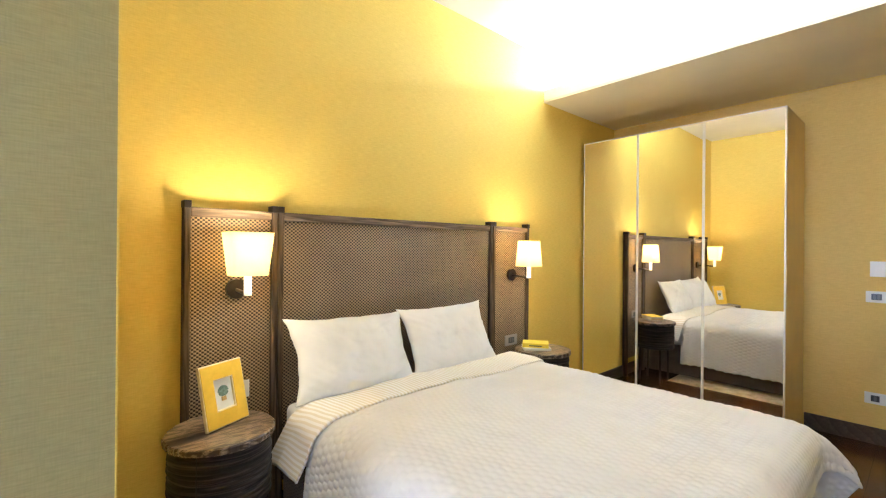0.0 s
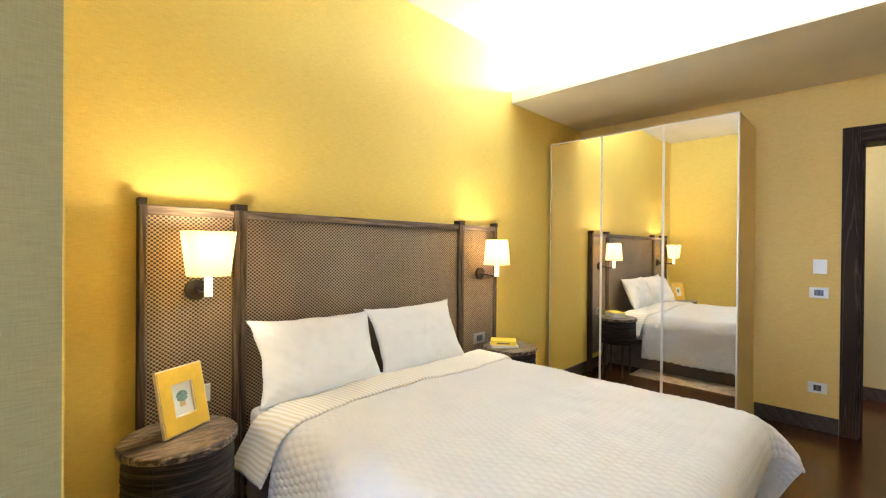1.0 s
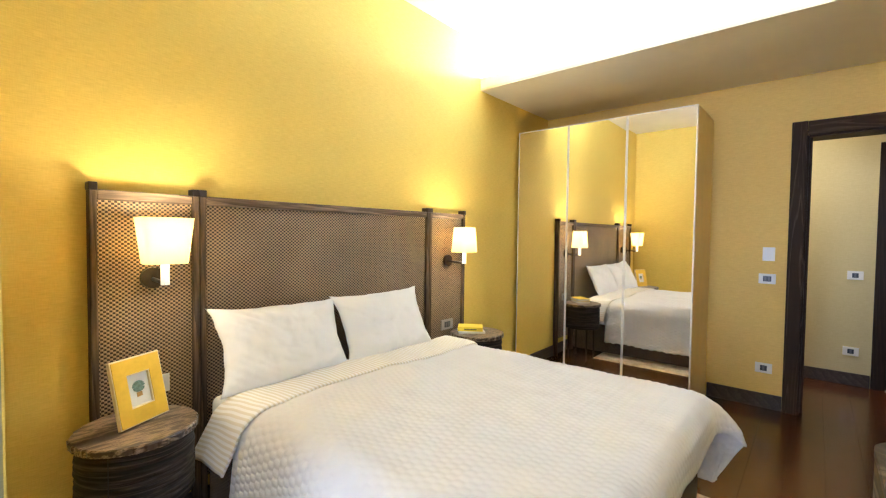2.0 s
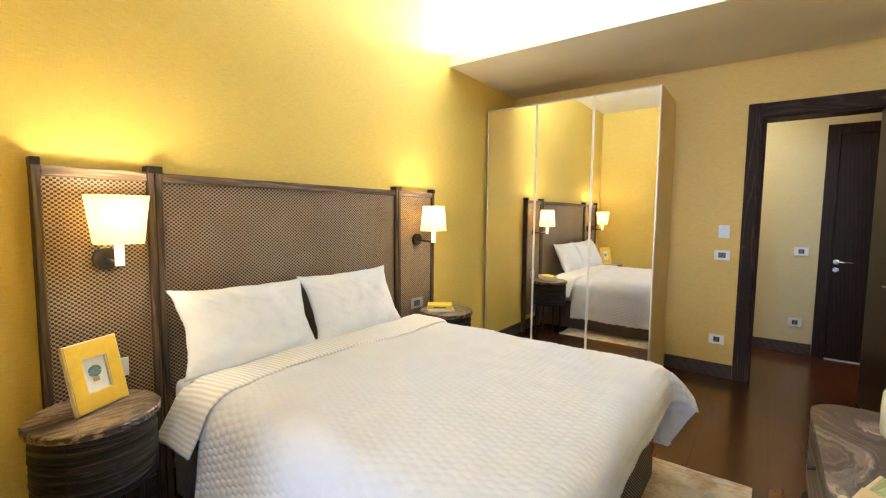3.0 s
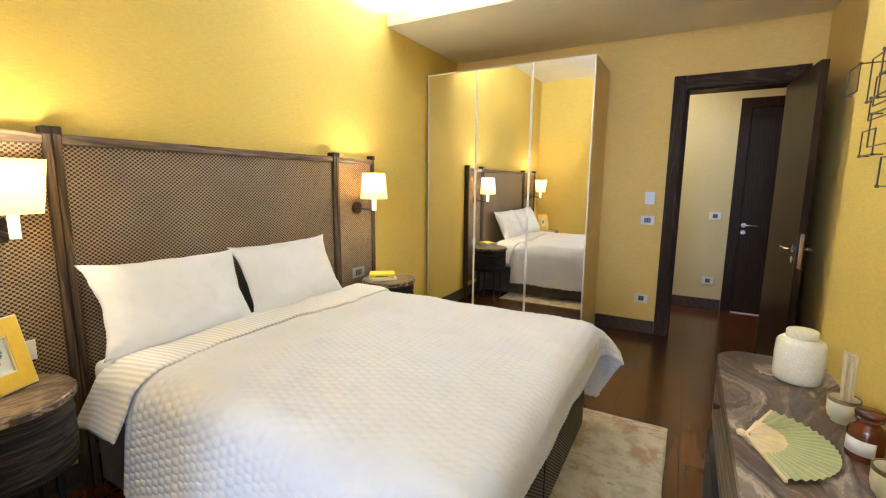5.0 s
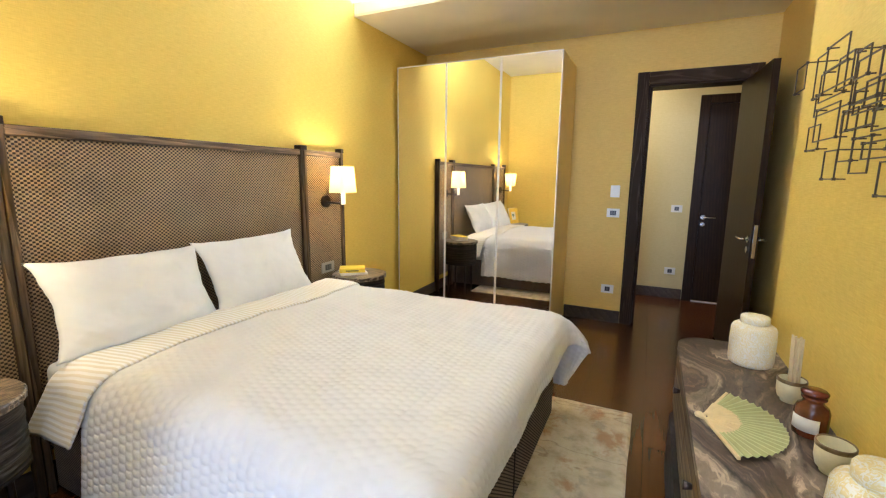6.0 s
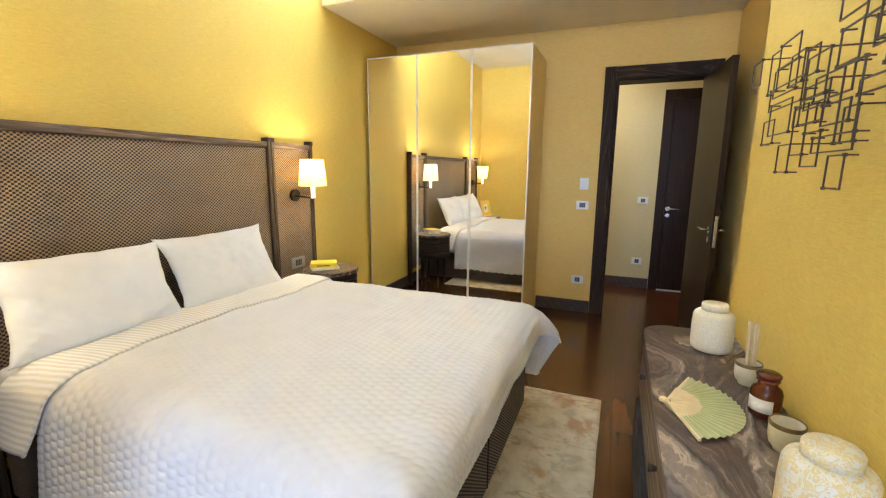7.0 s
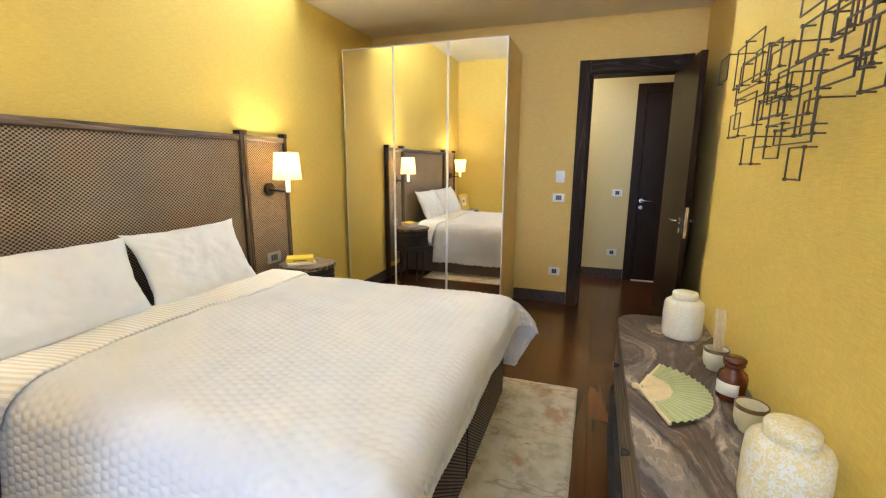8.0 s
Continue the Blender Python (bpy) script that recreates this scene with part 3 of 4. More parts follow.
# Pale strip stands in for the light gap under the hall door.
part("threshold_strip", box(2.922, Y_HALL - 0.035, 0.0, 3.799, Y_HALL - 0.017, 0.008), ALU, hall_door, "pale strip standing for the light under the door")


# ---- switches and sockets ----
def wall_plate(name, m, label, w=0.118, h=0.085, frame_mat=PLATE, inserts=2, plain_face=False):
    """A plate in the plane y = 0 that looks along -y."""
    ob = thing(name, m, label, name.replace("_", " "))
    part("cover_plate", box(-w / 2, -0.009, -h / 2, w / 2, 0, h / 2, 0.003), frame_mat, ob)
    if plain_face:
        part("display", box(-w * 0.33, -0.0115, -h * 0.05, w * 0.33, -0.0095, h * 0.33, 0.0005), PLATE, ob)
        part("dial", rod((0, -0.0095, -h * 0.27), (0, -0.013, -h * 0.27), 0.008, sides=20), PLATE, ob)
        return ob
    iw = w * (0.24 if inserts == 2 else 0.20)
    part("insert", box(-iw, -0.0105, -h * 0.27, iw, -0.0092, h * 0.27), SOCKET, ob, "dark insert")
    for i in range(inserts):
        x = (i - (inserts - 1) / 2) * w * 0.21
        part("rocker", box(x - w * 0.065, -0.0135, -h * 0.2, x + w * 0.065, -0.0108, h * 0.2, 0.001), ROCKER, ob)
    return ob


Y_PLATE = Y_DOOR - 0.0005
wall_plate("thermostat", pose(2.078, Y_PLATE, 1.318), "white wall thermostat beside the doorway", 0.085, 0.115, plain_face=True)
wall_plate("light_switch", pose(2.073, Y_PLATE, 1.108), "white light switch with dark rockers", inserts=2)
wall_plate("wall_socket", pose(2.070, Y_PLATE, 0.343), "white wall socket with dark insert", inserts=1)
wall_plate("light_switch", pose(2.682, Y_HALL - 0.0005, 1.096), "white light switch in the hall", inserts=1)
wall_plate("wall_socket", pose(2.671, Y_HALL - 0.0005, 0.340), "white wall socket low in the hall", inserts=1)


# ---- wardrobe with mirror doors ----
def wardrobe():
    ob = thing("wardrobe", pose(0.03, 3.958, 0), "tall beige wardrobe with three mirror doors", "wardrobe")
    w, h, d = 1.616, 2.503, 0.670
    part("side_panel", box(0, 0.024, 0, 0.018, d, h, 0.001), CARCASS, ob)
    part("side_panel", box(w - 0.018, 0.024, 0, w, d, h, 0.001), CARCASS, ob)
    part("top_panel", box(0.0185, 0.024, h - 0.018, w - 0.0185, d, h - 0.0005), CARCASS, ob)
    part("plinth", box(0.0185, 0.024, 0.0, w - 0.0185, d, 0.06), CARCASS, ob)
    part("back_panel", box(0.0185, d - 0.01, 0.0605, w - 0.0185, d, h - 0.0185), CARCASS, ob)
    step = w / 3
    for i in range(3):
        hinge = i * step + (0 if i < 2 else step)
        turn = (0.35, 0.35, -0.1)[i]
        door = part("door", box(i * step + 0.0105 - hinge, 0.006, 0.03, (i + 1) * step - 0.0105 - hinge, 0.022, h - 0.012), CARCASS, ob, at=pose(hinge, 0, 0, 0, 0, turn))
        part("mirror", box(i * step + 0.011 - hinge, 0.002, 0.032, (i + 1) * step - 0.011 - hinge, 0.0055, h - 0.014), MIRROR, door, "clear mirror glass")
        f = box(i * step + 0.001 - hinge, 0.0, 0.025, i * step + 0.0105 - hinge, 0.022, h - 0.002, 0.001)
        box((i + 1) * step - 0.0105 - hinge, 0.0, 0.025, (i + 1) * step - 0.001 - hinge, 0.022, h - 0.002, 0.001, f)
        box(i * step + 0.0105 - hinge, 0.0, h - 0.012, (i + 1) * step - 0.0105 - hinge, 0.022, h - 0.002, 0.001, f)
        box(i * step + 0.0105 - hinge, 0.0, 0.025, (i + 1) * step - 0.0105 - hinge, 0.022, 0.03, bm=f)
        part("door_trim", f, ALU, door, "thin pale aluminium trim")
    return ob


wardrobe()

# ---- headboard ----
HB_Y0, HB_Y1, HB_Y2, HB_Y3, HB_TOP = 0.458, 0.893, 2.580, 3.040, 1.657


def headboard():
    ob = thing("headboard", pose(0, 0, 0), "dark wooden headboard with three woven leather panels", "headboard")
    for y in (HB_Y0 + 0.0165, HB_Y1 - 0.0165, HB_Y1 + 0.0165, HB_Y2 - 0.0165, HB_Y2 + 0.0165, HB_Y3 - 0.0165):
        post = part("post", box(0.004, y - 0.0145, 0.0, 0.062, y + 0.0145, HB_TOP - 0.032, 0.006), DARK_WOOD_Z, ob)
        part("cap", box(0.002, y - 0.0162, HB_TOP - 0.034, 0.066, y + 0.0162, HB_TOP, 0.004), BRONZE, post, "dark bronze post cap")
    for y0, y1 in ((HB_Y0 + 0.032, HB_Y1 - 0.032), (HB_Y1 + 0.032, HB_Y2 - 0.032), (HB_Y2 + 0.032, HB_Y3 - 0.032)):
        part("woven_panel", box(0.010, y0, 0.2, 0.042, y1, HB_TOP - 0.074, 0.004), WOVEN, ob, "woven brown leather panel")
        part("top_rail", box(0.006, y0 - 0.0005, HB_TOP - 0.073, 0.058, y1 + 0.0005, HB_TOP - 0.030, 0.006), DARK_WOOD_Y, ob, "grained dark wooden rail")
    return ob


headboard()
wall_plate("wall_socket", pose(0.0425, 0.708, 0.73, 0, 0, 90), "white socket in the woven headboard", 0.10, 0.085, inserts=1)
wall_plate("wall_socket", pose(0.0425, 2.822, 0.698, 0, 0, 90), "brown socket in the woven headboard", 0.15, 0.085, PLATE_GREY, inserts=2)


# ---- wall lamps ----
def wall_lamp(y, top, low, label):
    ob = thing("wall_lamp", pose(0.0425, y, 1.235), label, "wall lamp", "lamps beside the bed")
    part("rosette", rod((0, 0, 0), (0.022, 0, 0), 0.048, sides=32), BRONZE, ob, "dark bronze rosette")
    b = rod((0.02, 0, -0.004), (0.20, 0, -0.014), 0.0085)
    part("arm", b, BRONZE, ob, smooth=True)
    part("holder", rod((0.185, 0, -0.018), (0.185, 0, 0.09), 0.017, sides=20), HOLDER, ob, "white lamp holder")
    outer = bmesh.new()
    for k in (1.0, 0.97):
        rings = []
        for half, z in ((low * k, 0.075), (low * 0.5 * k + top * 0.5 * k, 0.175), (top * k, 0.275)):
            ring = []
            for i in range(64):
                t = 2 * math.pi * i / 64
                q = half / (abs(math.cos(t)) ** 6 + abs(math.sin(t)) ** 6) ** (1 / 6)
                ring.append(outer.verts.new((0.80 * q * math.cos(t), q * math.sin(t), z)))
            rings.append(ring)
        for a, b in zip(rings, rings[1:]):
            for i in range(64):
                outer.faces.new((a[i], a[(i + 1) % 64], b[(i + 1) % 64], b[i]))
    part("shade", outer, SHADE, ob, "glowing cream fabric shade", True, pose(0.185, 0, 0))
    return ob


wall_lamp(0.690, 0.102, 0.080, "lit wall lamp with cream shade widening upwards")
wall_lamp(2.815, 0.078, 0.094, "lit wall lamp with cream shade widening downwards")


# ---- bed ----
BED_Y0, BED_Y1, BED_FOOT, BED_MID = 0.925, 2.575, 1.955, 1.75


def bed():
    ob = thing("bed", pose(0, 0, 0), "double bed with ribbed brown upholstered base", "bed")
    part("base", box(0.068, BED_Y0, 0.03, BED_FOOT, BED_Y1, 0.36, 0.015, segments=3), RIB, ob)
    part("seam", box(BED_FOOT - 0.002, BED_MID - 0.004, 0.04, BED_FOOT + 0.004, BED_MID + 0.004, 0.355), BLACK, ob)
    part("mattress", box(0.07, BED_Y0 + 0.005, 0.361, BED_FOOT - 0.02, BED_Y1 - 0.005, 0.62, 0.05, segments=5), SHEET, ob, "white sheeted mattress", True)
    for x in (0.15, BED_FOOT - 0.1):
        for y in (BED_Y0 + 0.08, BED_Y1 - 0.08):
            part("foot", rod((x, y, 0.012), (x, y, 0.032), 0.025), BRONZE, ob)
    return ob


bed()


def over(s, half, r, flare):
    """How a cloth lies s past the middle of a top of that half width: sideways reach and drop."""
    a, s = abs(s), 1 if s >= 0 else -1
    arc = r * math.pi / 2
    if a <= half - r:
        return s * a, 0.0
    if a <= half - r + arc:
        q = (a - half + r) / r
        return s * (half - r + r * math.sin(q)), r * (1 - math.cos(q))
    d = a - (half - r + arc)
    return s * (half + flare * d), r + d * math.sqrt(1 - flare * flare)


def quilt(u, v):
    """Small padded ovals in offset rows."""
    a = u / 0.040
    row = math.floor(a)
    b = v / 0.034 + 0.5 * (row % 2)
    fa, fb = a - row - 0.5, b - math.floor(b) - 0.5
    return max(0.0, 1 - 3.4 * (fa * fa + fb * fb)) ** 1.5


def cloth_point(x, s, top, x_edge, half, side_flare, foot_flare, r=0.115):
    """x runs down the bed, s across it; both are lengths along the cloth."""
    dy, drop_y = over(s, half, r, side_flare)
    if x > x_edge - 0.6:
        dx, drop_x = over(x - (x_edge - 0.6), 0.6, r, foot_flare)
        px = x_edge - 0.6 + dx
    else:
        px, drop_x = x, 0.0
    both = min(drop_x, drop_y)
    if s < 0:
        out = spread = 0.45 * both
    else:
        out = 0.8 * both * max(0.0, 1 - max(0.0, drop_y - 0.11) / 0.30)
        spread = 0.25 * both
    py = BED_MID + dy + math.copysign(spread, s)
    z = top - math.sqrt(drop_x ** 2 + drop_y ** 2 + 0.15 * drop_x * drop_y)
    ripple = 0.012 * noise.noise((px * 3.0, py * 3.0, z * 3.0)) + 0.006 * noise.noise((px * 9, py * 9, z * 9))
    hang = min(1.0, max(drop_x, drop_y) / 0.2)
    fold = 0.016 * hang * noise.noise((px * 5 + 3, py * 5, 1.7))
    crown = 0.018 * max(0.0, 1 - (dy / half) ** 2) if abs(dy) < half else 0
    return Vector((px + out + (fold if drop_x > 0.05 else 0), py + (math.copysign(fold, s) if drop_y > 0.05 else 0), z + ripple + crown))


def duvet():
    half = (BED_Y1 - BED_Y0) / 2 + 0.035
    x0, x_edge = 0.50, BED_FOOT + 0.06
    length = x_edge - x0 + 0.12
    side = half + 0.43

    def smooth_side(u, v):
        x = x0 + u * length
        near = v < 0.5
        lift = 0.22 * min(1.0, (x - x_edge + 0.16) / 0.26) if near else 0.05 * (x - x_edge) / 0.12
        s = (2 * v - 1) * (side - max(0.0, lift))
        return cloth_point(x, s, 0.655, x_edge, half, 0.10, 0.10)

    def top_side(u, v):
        p = smooth_side(u, v)
        e = 0.002
        normal = (smooth_side(u + e, v) - p).cross(smooth_side(u, v + e) - p).normalized()
        plump = min(1.0, max(0.0, (0.62 - p.z) / 0.10))
        return p + (0.0037 + 0.0028 * plump) * quilt(u * length, (2 * v - 1) * side) * normal

    ob = part("duvet", grid(210, 330, top_side), DUVET, None, smooth=True)
    tagged(ob, "white quilted duvet spread over the bed, lining folded back", "duvet")
    ob.modifiers.new("thickness", "SOLIDIFY").thickness = -0.016
    hem = part("hem_piping", grid(4, 250, lambda u, v: top_side(0.988 + 0.012 * u, 0.13 + 0.74 * v) + Vector((0.004 * math.sin(math.pi * u) + 0.002, 0, -0.006 * u))), PIPING, ob, "cream piping along the foot hem", True)
    hem.modifiers.new("thickness", "SOLIDIFY").thickness = -0.014
    f0, f1 = 0.30, 0.555

    def fold_side(u, v):
        x, s = f0 + u * (f1 - f0), (2 * v - 1) * (half + 0.275 - 0.065 * u)
        p = cloth_point(x, s, 0.674, x_edge, half + 0.012, 0.20, 0.1)
        hang = max(0.0, abs(s) - half + 0.06)
        p.x += 0.02 * math.sin(5 * s) - hang * (0.56 - 0.36 * u)
        p.y += math.copysign(0.12 * hang * u, s)
        p.z += 0.004 * math.sin(math.pi * u) - 0.005 * (u > 0.98) + 0.003 * noise.noise((s * 6, u * 2, 4.0))
        return p

    fold_bm = grid(40, 160, fold_side)
    fold_bm.verts.index_update()
    across = fold_bm.loops.layers.uv.new("across")
    for f in fold_bm.faces:
        for loop in f.loops:
            i, j = divmod(loop.vert.index, 161)
            loop[across].uv = (i / 40 * (f1 - f0), (2 * j / 160 - 1) * (half + 0.19))
    fold = part("turned_back_edge", fold_bm, STRIPE, ob, "beige striped lining turned back", True)
    fold.modifiers.new("thickness", "SOLIDIFY").thickness = -0.010
    return ob


duvet()


def pillow(m, w, h, label, seed):
    def face(sign):
        def place(u, v):
            a, b = 2 * u - 1, 2 * v - 1
            swell = max(0.0, (1 - abs(a) ** 2.6) * (1 - abs(b) ** 2.6)) ** 0.6
            pinch = 1 - 0.05 * (1 - a * a) * b * b + 0.035 * b * noise.noise((a * 2.6 + seed, 3.1, 0.4)) + 0.012 * noise.noise((a * 8 + seed, b, 0.9))
            pinch_x = 1 - 0.10 * (1 - b * b) * a * a + 0.022 * noise.noise((b * 2.8 + seed, a, 5.2)) + 0.008 * noise.noise((b * 9, a + seed, 2.2))
            ears = 0.03 * (abs(a) * abs(b)) ** 6
            creases = 0.022 * abs(a * b) * noise.noise(((a - math.copysign(b, a * b)) * 8 + seed, (a + b) * 1.2, sign))
            n = 0.016 * noise.noise((a * 1.8 + seed, b * 1.8, sign)) + 0.008 * noise.noise((a * 5 + seed, b * 3.5, sign)) + 0.003 * noise.noise((a * 14 + seed, b * 9, sign)) + creases
            return (a * w / 2 * (pinch_x + ears), sign * (0.078 * swell) + n * swell, b * h / 2 * (pinch + ears))
        return place

    bm = grid(64, 48, face(-1))
    other = bpy.data.meshes.new("tmp")
    b2 = grid(64, 48, face(1))
    b2.to_mesh(other)
    b2.free()
    bm.from_mesh(other)
    bpy.data.meshes.remove(other)
    bmesh.ops.remove_doubles(bm, verts=bm.verts, dist=0.0006)
    ob = part("pillow", bm, PILLOW, None, smooth=True, at=m)
    return tagged(ob, label, "pillow", "pillows on the bed")


pillow(pose(0.225, 1.262, 0.861, -26, 1.5, 90), 0.73, 0.43, "plump white pillow leaning on the headboard", 1.0)
pillow(pose(0.222, 1.980, 0.862, -26, -0.5, 90), 0.73, 0.435, "white pillow leaning on the headboard", 5.0)


# ---- night stands ----
def night_stand(m, label):
    ob = thing("night_stand", m, label, "night stand", "night stands beside the bed")

    def wall_place(u, v):
        t = 2 * math.pi * u
        z = 0.375 + 0.256 * v
        cut = noise.noise((math.cos(t) * 1.3, math.sin(t) * 1.3, z * 80)) + 0.5 * noise.noise((math.cos(t) * 3, math.sin(t) * 3, z * 130))
        rr = 0.201 + 0.0034 * max(-1.0, min(1.0, 1.6 * cut)) - 0.006 * (v < 0.01 or v > 0.99)
        return (rr * math.cos(t), rr * math.sin(t), z)

    body = grid(110, 56, wall_place)
    bmesh.ops.remove_doubles(body, verts=body.verts, dist=0.0002)
    bmesh.ops.holes_fill(body, edges=[e for e in body.edges if e.is_boundary])
    part("body", body, GROOVED, ob, "grooved dark wooden drum", True)
    rim = bmesh.new()
    lo, hi, mid = [], [], []
    for i in range(120):
        t = 2 * math.pi * i / 120
        r = 0.214 + 0.007 * noise.noise((math.cos(t) * 14, math.sin(t) * 14, 2.0)) + 0.003 * noise.noise((math.cos(t) * 40, math.sin(t) * 40, 5.0))
        lo.append(rim.verts.new((r * math.cos(t), r * math.sin(t), 0.632)))
        mid.append(rim.verts.new(((r + 0.001) * math.cos(t), (r + 0.001) * math.sin(t), 0.655)))
        hi.append(rim.verts.new(((r - 0.004) * math.cos(t), (r - 0.004) * math.sin(t), 0.66)))
    for x, y in ((lo, mid), (mid, hi)):
        for i in range(120):
            rim.faces.new((x[i], x[(i + 1) % 120], y[(i + 1) % 120], y[i]))
    rim.faces.new(hi)
    rim.faces.new(lo[::-1])
    part("stone_top", rim, STONE, ob, "streaked brown stone top")
    part("drawer_gap", box(0.150, -0.1305, 0.385, 0.1575, -0.1285, 0.622), BLACK, ob)
    for k in range(4):
        t = math.pi / 4 + k * math.pi / 2
        x, y = 0.15 * math.cos(t), 0.15 * math.sin(t)
        part("leg", rod((x * 1.05, y * 1.05, 0.0), (x, y, 0.376), 0.009, r2=0.013), BRONZE, ob)
    return ob


night_stand(pose(0.305, 0.562, 0), "round dark wooden night stand with stone top")
night_stand(pose(0.305, 2.90, 0), "round dark wooden night stand with stone top")


# ---- picture frame and books ----
def picture_frame():
    ob = thing("picture_frame", pose(0.285, 0.590, 0.661, -13, 0, 116), "yellow picture frame with a small print", "picture frame")
    w, h, t = 0.218, 0.272, 0.016
    hw, ow, oh = w / 2, 0.046, 0.064
    b = box(-hw, -t, 0, -ow, 0, h, 0.0015)
    box(ow, -t, 0, hw, 0, h, 0.0015, b)
    box(-ow, -t, 0, ow, 0, h / 2 - oh, 0.0015, b)
    box(-ow, -t, h / 2 + oh, ow, 0, h, 0.0015, b)
    part("moulding", b, CREAM_EDGE, ob, "cream frame edge")
    b = box(-hw + 0.005, -t - 0.0025, 0.005, -ow - 0.005, -t - 0.0002, h - 0.005)
    box(ow + 0.005, -t - 0.0025, 0.005, hw - 0.005, -t - 0.0002, h - 0.005, bm=b)
    box(-ow - 0.005, -t - 0.0025, 0.005, ow + 0.005, -t - 0.0002, h / 2 - oh - 0.005, bm=b)
    box(-ow - 0.005, -t - 0.0025, h / 2 + oh + 0.005, ow + 0.005, -t - 0.0002, h - 0.005, bm=b)
    part("yellow_face", b, YELLOW, ob)
    part("paper", box(-ow, -0.006, h / 2 - oh, ow, -0.004, h / 2 + oh), PAPER, ob)
    b = bmesh.new()
    for k in range(9):
        a = math.pi * (0.06 + 0.88 * k / 8)
        rod((0.002 * math.cos(a), -0.0062, h / 2 + 0.006), (0.027 * math.cos(a), -0.0062, h / 2 + 0.010 + 0.025 * math.sin(a)), 0.004, b, 6)
        rod((0.002 * math.cos(a), -0.0062, h / 2 + 0.006), (0.024 * math.cos(a), -0.0062, h / 2 + 0.006 - 0.016 * math.sin(a)), 0.004, b, 6)
    part("print", b, TEAL, ob, "grey-green printed shell shape")
    part("print_base", box(-0.012, -0.0075, h / 2 - 0.030, 0.012, -0.006, h / 2 - 0.012), OCHRE, ob)
    part("easel", square_bar((0.0, 0.004, h * 0.55), (0.0, 0.085, -0.02), 0.004, box(-0.035, 0.0005, 0.03, 0.035, 0.004, h * 0.7)), BLACK, ob, "black folding stand")
    return ob


picture_frame()


def book(name, m, w, d, h, cover, label):
    ob = thing(name, m, label, "book")
    part("pages", box(-w / 2 + 0.004, -d / 2 + 0.004, 0.003, w / 2 - 0.004, d / 2 - 0.001, h - 0.003), PAPER, ob)
    b = box(-w / 2, -d / 2, 0, w / 2, d / 2, 0.003, 0.0008)
    box(-w / 2, -d / 2, h - 0.003, w / 2, d / 2, h, 0.0008, b)
    box(-w / 2, -d / 2 - 0.001, 0.0, w / 2, -d / 2 + 0.003, h, 0.0008, b)
    part("cover", b, cover, ob)
    return ob


book("book", pose(0.27, 2.86, 0.661, 0, 0, 46), 0.21, 0.15, 0.018, PAPER, "pale book lying on the night stand")
top_book = book("book", pose(0.265, 2.86, 0.680, 0, 0, 36), 0.20, 0.14, 0.032, BOOK, "bright yellow book lying on another book")
part("title_bar", box(-0.05, -0.0725, 0.011, 0.05, -0.0712, 0.019), INK, top_book)


# ---- rug ----
def rug():
    def place(u, v):
        x, y = 0.42 + u * (2.398 - 0.42), 0.95 + v * (2.82 - 0.95)
        edge = min(u, 1 - u, v, 1 - v)
        wob = 0.004 * noise.noise((x * 4, y * 4, 0))
        return (x + wob, y + wob, 0.0135 * min(1, edge / 0.008) + 0.002 + 0.0015 * noise.noise((x * 14, y * 14, 3)))
    ob = part("rug", grid(120, 200, place), RUG, None, smooth=True)
    return tagged(ob, "cream rug with rust and grey blotches", "rug")


rug()


# ---- dresser ----
DR_X0, DR_X1, DR_Y0, DR_Y1, DR_TOP = 2.564, X_DRESSER - 0.002, 0.29, 2.40, 0.688


def round_front(x0, x1, y0, y1, r, n=10):
    """Plan of a cabinet against the wall x1, with its two room corners rounded."""
    pts = [(x1, y0), (x1, y1)]
    pts += [(x0 + r - r * math.sin(math.pi / 2 * i / n), y1 - r + r * math.cos(math.pi / 2 * i / n)) for i in range(n + 1)]
    pts += [(x0 + r - r * math.cos(math.pi / 2 * i / n), y0 + r - r * math.sin(math.pi / 2 * i / n)) for i in range(n + 1)]
    return pts[::-1]


def dresser():
    ob = thing("dresser", pose(0, 0, 0), "long dark dresser with rounded brown marble top", "dresser")
    part("marble_top", outline_prism(round_front(DR_X0, DR_X1, DR_Y0, DR_Y1, 0.13), DR_TOP - 0.03, DR_TOP, 0.004), MARBLE, ob, "banded brown marble top")
    part("body", outline_prism(round_front(DR_X0 + 0.012, DR_X1, DR_Y0 + 0.012, DR_Y1 - 0.012, 0.12), 0.37, DR_TOP - 0.031), DARK_WOOD_Y, ob, "dark stained wooden drawer body")
    part("lower_body", outline_prism(round_front(DR_X0 - 0.012, DR_X1, DR_Y0 - 0.01, DR_Y1 - 0.10, 0.12), 0.12, 0.365, 0.012), GROOVED, ob, "deeply grooved dark wooden lower body")
    for k in range(3):
        y0 = DR_Y0 + 0.16 + k * 0.62
        for z0, z1 in ((0.385, 0.655),):
            drawer = part("drawer", box(DR_X0 + 0.004, y0, z0, DR_X0 + 0.013, y0 + 0.615, z1, 0.003), DARK_WOOD_Y, ob)
            part("knob", rod((DR_X0 + 0.004, y0 + 0.3, 0.58), (DR_X0 - 0.02, y0 + 0.3, 0.58), 0.008, r2=0.014, sides=20), BRONZE, drawer, "small dark metal knob", True)
    for x in (DR_X0 + 0.07, DR_X1 - 0.05):
        for y in (DR_Y0 + 0.12, DR_Y1 - 0.12):
            part("leg", rod((x, y, 0), (x, y, 0.121), 0.012, r2=0.016), BRONZE, ob)
    return ob


dresser()


